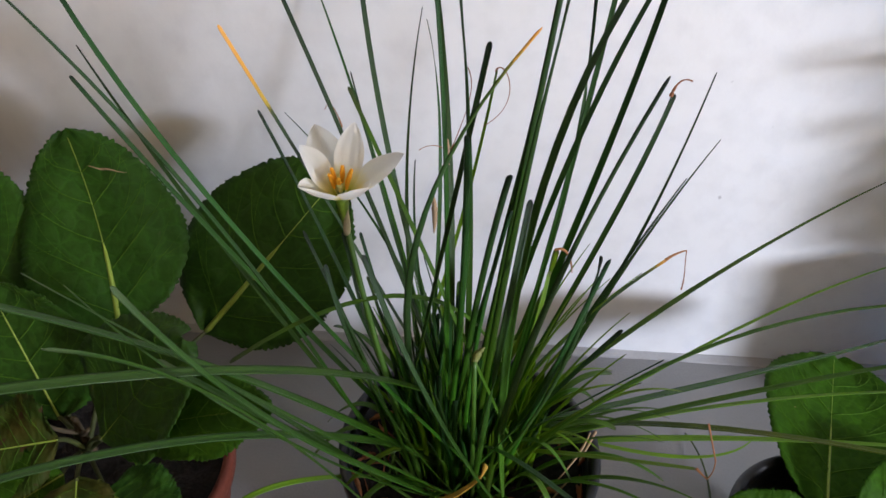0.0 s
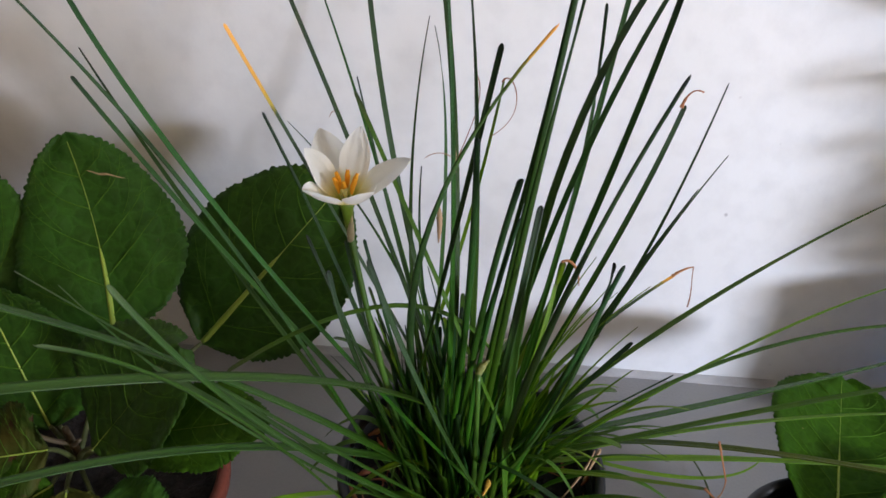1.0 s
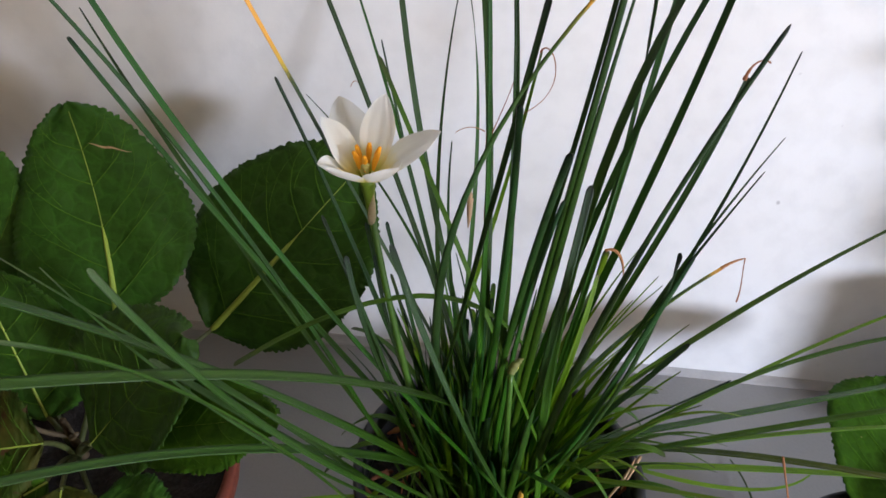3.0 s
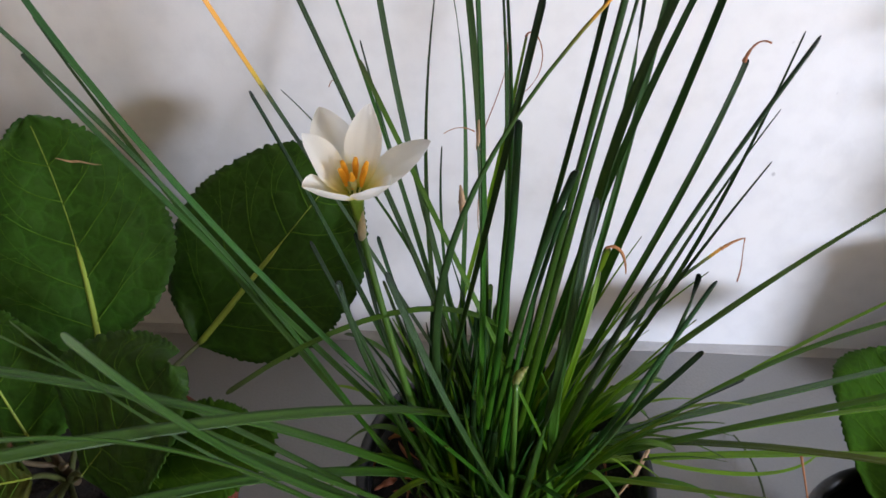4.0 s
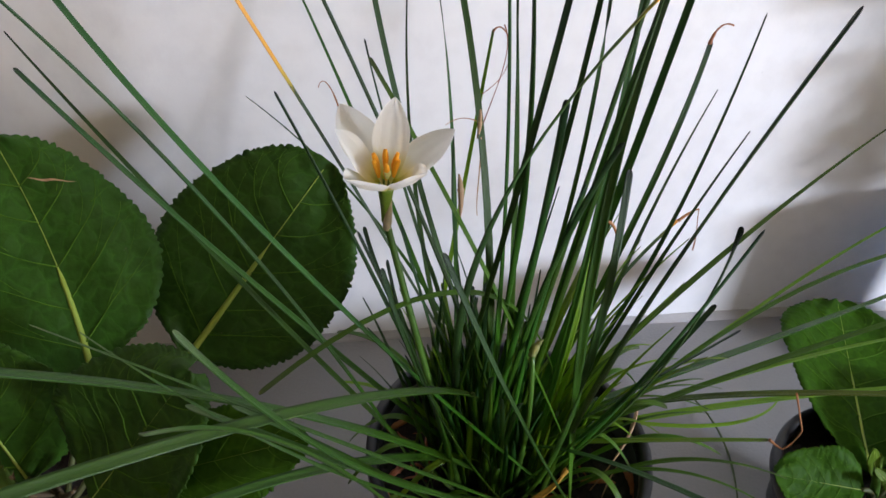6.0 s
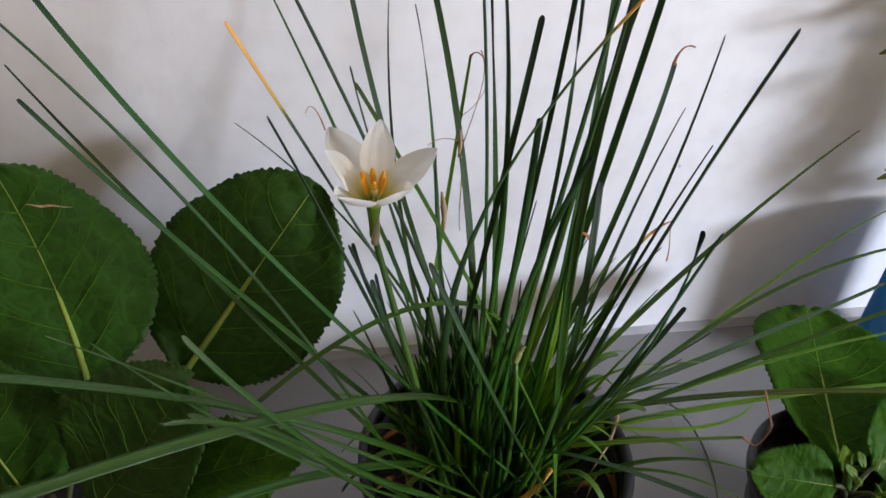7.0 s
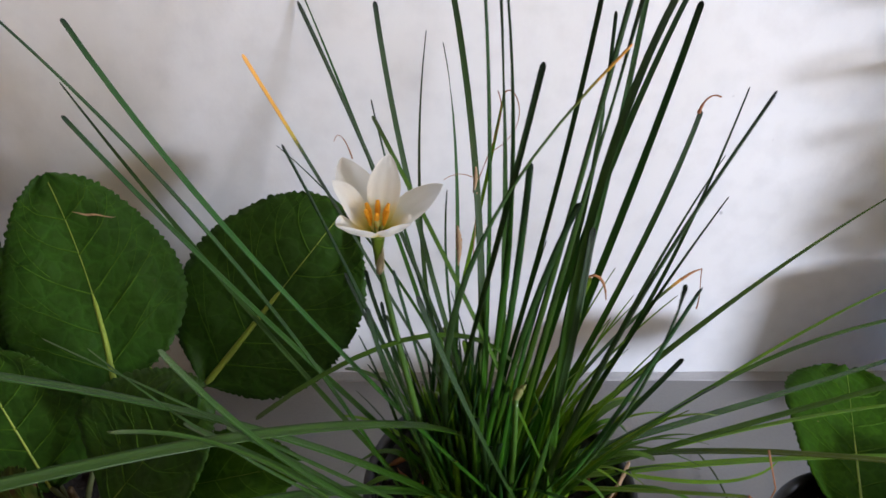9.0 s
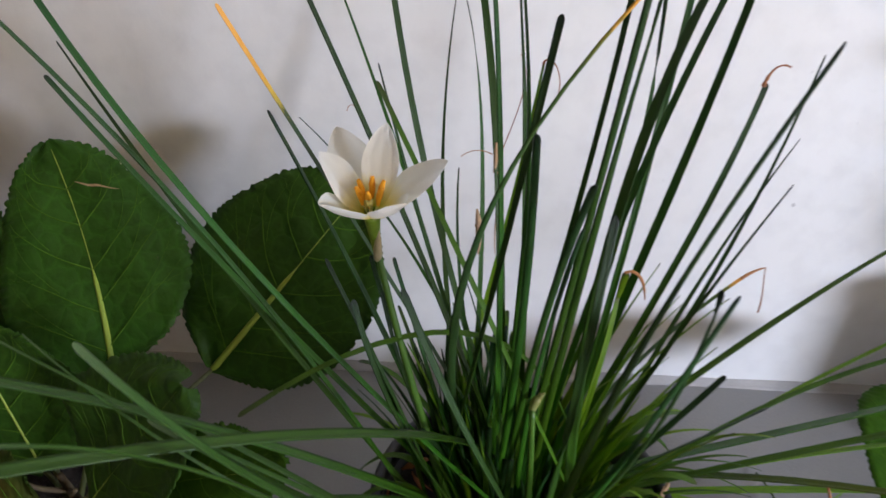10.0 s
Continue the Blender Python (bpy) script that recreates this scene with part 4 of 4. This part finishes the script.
            top.append(bm.verts.new(b + R @ (surf(u + w, v) + Vector((0, 0, 0.0005)))))
            low.append(bm.verts.new(b + R @ (surf(u - w * 0.6, v) + Vector((0, 0, 0.0005)))))
        for q in range(n):
            bm.faces.new((low[q], low[q + 1], top[q + 1], top[q]))
        part("scar", bm, M_STRAW, leaf, "pale brown dry scar")
    return leaf


terra_plant = thing("broadleaf_plant", "large scalloped dark green leaves in a reddish pot", "plant", "broad-leaved plants")
TB = (-0.255, 0.0, 0.085)
broad_leaf(terra_plant, (-0.2314, 0.0380, 0.1582), (-0.2784, 0.1214, 0.2611), 0.1093, (0.12, -0.794, 0.6), M_BROAD, stalk=TB, seed=1.0, scar=True, rib_w=0.0056, bend=0.005, rib_end=0.50, form=(0.80, 0.60))
broad_leaf(terra_plant, (-0.1867, 0.0662, 0.1371), (-0.0965, 0.1195, 0.2398), 0.1213, (-0.107, -0.795, 0.6), M_BROAD, stalk=TB, seed=2.0, teeth=42, asym=-0.046, rib_end=0.62, rib_w=0.0060, form=(0.94, 0.51), cup=0.03)
broad_leaf(terra_plant, (-0.268, 0.004, 0.112), (-0.305, 0.035, 0.198), 0.110, (-0.20, -0.75, 0.6), M_BROAD, stalk=TB, seed=3.0, rib_w=0.0026, rib_end=0.9)
broad_leaf(terra_plant, (-0.300, 0.040, 0.150), (-0.372, 0.110, 0.245), 0.100, (0.1, -0.8, 0.6), M_BROAD, stalk=TB, seed=4.0)
broad_leaf(terra_plant, (-0.226, -0.025, 0.130), (-0.164, -0.017, 0.214), 0.086, (-0.28, -0.68, 0.68), M_BROAD, stalk=TB, seed=5.0, rib_w=0.0009, rib_end=0.3, form=(0.9, 0.5), asym=-0.13)
broad_leaf(terra_plant, (-0.192, -0.032, 0.156), (-0.113, -0.042, 0.190), 0.050, (-0.25, -0.45, 0.85), M_BROAD_YOUNG, stalk=TB, seed=6.0, rib_w=0.0009, rib_end=0.3)
broad_leaf(terra_plant, (-0.250, -0.028, 0.132), (-0.300, -0.038, 0.126), 0.062, (0.1, -0.6, 0.8), M_MOTTLED, stalk=TB, seed=7.0, rib_w=0.0016, rib_end=1.0)
broad_leaf(terra_plant, (-0.244, -0.042, 0.118), (-0.288, -0.074, 0.104), 0.056, (0.1, -0.5, 0.9), M_BROAD_YOUNG, stalk=TB, seed=8.0, rib_w=0.0016)
broad_leaf(terra_plant, (-0.234, -0.046, 0.120), (-0.222, -0.088, 0.108), 0.044, (0.1, -0.5, 0.9), M_MOTTLED, stalk=TB, seed=9.0, rib_w=0.0014)
broad_leaf(terra_plant, (-0.220, -0.046, 0.108), (-0.170, -0.066, 0.112), 0.054, (0.1, -0.5, 0.9), M_BROAD, stalk=TB, seed=10.0, rib_w=0.0012)
part("main_stem", tube([(-0.252, 0.004, 0.075), (-0.254, 0.0, 0.10), (-0.250, -0.008, 0.128)], (0.0032, 0.0026, 0.0020), 10, 10, 0.1), M_TWIG, terra_plant)
part("side_stem", tube([(-0.252, -0.002, 0.108), (-0.244, -0.016, 0.120), (-0.233, -0.022, 0.136)], (0.0018, 0.0015, 0.0012), 8, 10, 0.15), M_TWIG, terra_plant)
part("side_stem", tube([(-0.252, -0.002, 0.108), (-0.258, -0.016, 0.122), (-0.266, -0.02, 0.140)], (0.0018, 0.0015, 0.0012), 8, 10, 0.15), M_TWIG, terra_plant)
right_plant = thing("broadleaf_plant", "young scalloped green leaves in a small black pot", "plant", "broad-leaved plants")
RB = (0.234, -0.030, 0.066)
broad_leaf(right_plant, (0.2310, -0.0190, 0.0850), (0.2780, 0.1200, 0.1030), 0.1245, (0.046, -0.30, 0.95), M_BROAD_YOUNG, stalk=RB, seed=11.0, tooth=0.0010, form=(1.37, 0.54), rib_w=0.0030, asym=0.149, rib_end=0.6, cup=0.08)
broad_leaf(right_plant, (0.219, -0.032, 0.086), (0.160, -0.024, 0.099), 0.046, (-0.25, -0.55, 0.8), M_BROAD_YOUNG, stalk=RB, seed=12.0, teeth=15, rib_w=0.0006, cup=0.28)
broad_leaf(right_plant, (0.250, -0.022, 0.086), (0.330, 0.000, 0.098), 0.074, (0.05, -0.6, 0.8), M_BROAD_YOUNG, stalk=RB, seed=13.0, rib_w=0.0022)
broad_leaf(right_plant, (0.240, -0.040, 0.084), (0.272, -0.075, 0.092), 0.050, (0.05, -0.5, 0.85), M_BROAD_YOUNG, stalk=RB, seed=14.0, teeth=15, rib_w=0.0018)
for k, (dx, dy, dz) in enumerate(((-0.009, 0.003, 0.024), (-0.001, 0.004, 0.017), (0.007, -0.005, 0.010))):
    broad_leaf(right_plant, (0.232, -0.022, 0.086), (0.232 + dx, -0.022 + dy, 0.086 + dz), 0.009 - 0.001 * k, (0, -0.8, 0.5), M_SPROUT, seed=20.0 + k, teeth=8, veins=4, rib_w=0.0012)
for k in range(9):
    a = k * 2.4
    p = Vector((0.240 + 0.010 * math.cos(a), -0.036 + 0.008 * math.sin(a), 0.090 + 0.0012 * k))
    broad_leaf(right_plant, p, p + Vector((0.010 * math.cos(a), 0.008 * math.sin(a), 0.007)), 0.006, (0, -0.6, 0.8), M_SPROUT, seed=30.0 + k, teeth=6, veins=3, rib_w=0.0008)
part("main_stem", tube([(0.234, -0.030, 0.055), (0.234, -0.028, 0.075), (0.232, -0.022, 0.090)], (0.0035, 0.003, 0.0025), 10, 10, 0.1), M_SCAPE, right_plant)


# ---- narrow-leaved plant in the blue pot ----
shrub = thing("potted_shrub", "yellow-green narrow-leaved shrub in a blue pot", "plant")
srng = random.Random(5)


def narrow_leaf(base, tip, width):
    b, t = Vector(base), Vector(tip)
    mid = b.lerp(t, 0.5) + Vector((0, 0, 0.006))
    return part("leaf", strap([b, mid, t], width, flat=0.12, segments=12, base=0.3, blunt=0.5, facing=(0, -0.4, 0.9), seed=b.x * 40), M_FERN, shrub)


trunk = [(0.412, 0.116, 0.112), (0.452, 0.108, 0.215), (0.432, 0.106, 0.315), (0.385, 0.110, 0.375), (0.370, 0.112, 0.46)]
part("stem", tube(trunk, (0.0065, 0.0058, 0.0048, 0.0028), 10, 24, 0.1), M_TWIG, shrub)
stem_right = [(0.416, 0.112, 0.112), (0.440, 0.095, 0.19), (0.505, 0.085, 0.30), (0.515, 0.075, 0.44)]
part("stem", tube(stem_right, (0.0036, 0.0028, 0.0018), 8, 20, 0.1), M_TWIG, shrub)
part("stem", tube([(0.408, 0.120, 0.112), (0.420, 0.135, 0.20), (0.398, 0.146, 0.29), (0.370, 0.148, 0.34)], (0.0032, 0.0024, 0.0015), 8, 20, 0.1), M_TWIG, shrub)
# side twigs: foot, knee, end; narrow leaves stand along each
twigs = [[(0.432, 0.108, 0.262), (0.395, 0.108, 0.276), (0.360, 0.108, 0.268)], [(0.434, 0.108, 0.236), (0.405, 0.110, 0.246), (0.378, 0.112, 0.236)],
         [(0.425, 0.110, 0.190), (0.400, 0.108, 0.208), (0.375, 0.106, 0.194)], [(0.440, 0.106, 0.205), (0.462, 0.104, 0.212), (0.486, 0.100, 0.240)],
         [(0.415, 0.108, 0.310), (0.375, 0.106, 0.330), (0.345, 0.106, 0.322)], [(0.400, 0.110, 0.345), (0.430, 0.100, 0.375), (0.455, 0.095, 0.38)],
         [(0.385, 0.110, 0.385), (0.350, 0.108, 0.405), (0.322, 0.108, 0.40)], [(0.376, 0.111, 0.42), (0.40, 0.10, 0.45), (0.43, 0.095, 0.455)],
         [(0.492, 0.086, 0.285), (0.46, 0.084, 0.312), (0.435, 0.08, 0.315)], [(0.507, 0.082, 0.335), (0.475, 0.08, 0.362), (0.445, 0.076, 0.362)],
         [(0.380, 0.110, 0.36), (0.352, 0.12, 0.372), (0.325, 0.125, 0.362)], [(0.374, 0.111, 0.44), (0.345, 0.108, 0.462), (0.318, 0.108, 0.455)], [(0.376, 0.111, 0.40), (0.41, 0.12, 0.42), (0.44, 0.125, 0.41)],
         [(0.512, 0.078, 0.39), (0.48, 0.074, 0.415), (0.45, 0.07, 0.412)], [(0.505, 0.08, 0.33), (0.53, 0.07, 0.36), (0.55, 0.065, 0.365)],
         # the three low right-hand twigs below are unseen, added to shade the wall
         [(0.384, 0.147, 0.315), (0.366, 0.148, 0.318), (0.352, 0.15, 0.315)], [(0.424, 0.108, 0.180), (0.475, 0.085, 0.205), (0.520, 0.070, 0.180)],
         [(0.428, 0.100, 0.185), (0.480, 0.055, 0.215), (0.530, 0.015, 0.190)], [(0.430, 0.104, 0.200), (0.490, 0.060, 0.225), (0.500, 0.030, 0.155)], [(0.402, 0.143, 0.250), (0.388, 0.148, 0.256), (0.372, 0.15, 0.255)]]
for s in twigs:
    part("twig", tube(s, (0.0017, 0.0013, 0.0008), 6, 10, 0.1), M_TWIG, shrub)
    heading = math.atan2(s[2][1] - s[0][1], s[2][0] - s[0][0])
    for k in range(6):
        p = bezier(s, 0.2 + 0.8 * k / 5)
        a = heading + (0 if k == 5 else (1 if k % 2 else -1) * srng.uniform(0.3, 1.2))
        L = srng.uniform(0.026, 0.050)
        q = p + Vector((L * math.cos(a), L * math.sin(a) * 0.7, srng.uniform(-0.024, 0.020)))
        q.y = min(q.y, WALL_Y - 0.012)
        narrow_leaf(p, q, srng.uniform(0.008, 0.013))
# leaves that stand close along the main stems
for stem, n in ((trunk, 26), (stem_right, 14)):
    for k in range(n):
        p = bezier(stem, 0.22 + 0.76 * k / n)
        a = k * 2.4
        L = srng.uniform(0.014, 0.030)
        narrow_leaf(p, p + Vector((L * math.cos(a), 0.8 * L * math.sin(a), srng.uniform(0.006, 0.034))), srng.uniform(0.009, 0.013))
# unseen crown of slender stems that lean out from the wall, added to shade it
for k in range(9):
    bx, ty = 0.418 + 0.006 * (k % 3), 0.07 - 0.030 * k
    top = (0.50 + 0.020 * k + srng.uniform(-0.02, 0.02), ty, 0.40 + srng.uniform(-0.03, 0.06))
    s = [(bx, 0.105 - 0.004 * k, 0.112), (bx + 0.03, 0.095 - 0.010 * k, 0.26), top]
    part("stem", tube(s, (0.0026, 0.0020, 0.0010), 6, 14, 0.1), M_TWIG, shrub)
    for q in range(26):
        p = bezier(s, 0.24 + 0.76 * q / 25)
        a = srng.uniform(0, 2 * math.pi)
        L = srng.uniform(0.03, 0.05)
        narrow_leaf(p, p + Vector((L * math.cos(a), 0.8 * L * math.sin(a), srng.uniform(-0.018, 0.022))), srng.uniform(0.008, 0.013))
narrow_leaf((0.352, 0.15, 0.315), (0.281, 0.15, 0.299), 0.010)
narrow_leaf((0.372, 0.15, 0.255), (0.325, 0.15, 0.205), 0.010)
narrow_leaf((0.380, 0.149, 0.205), (0.321, 0.15, 0.198), 0.009)
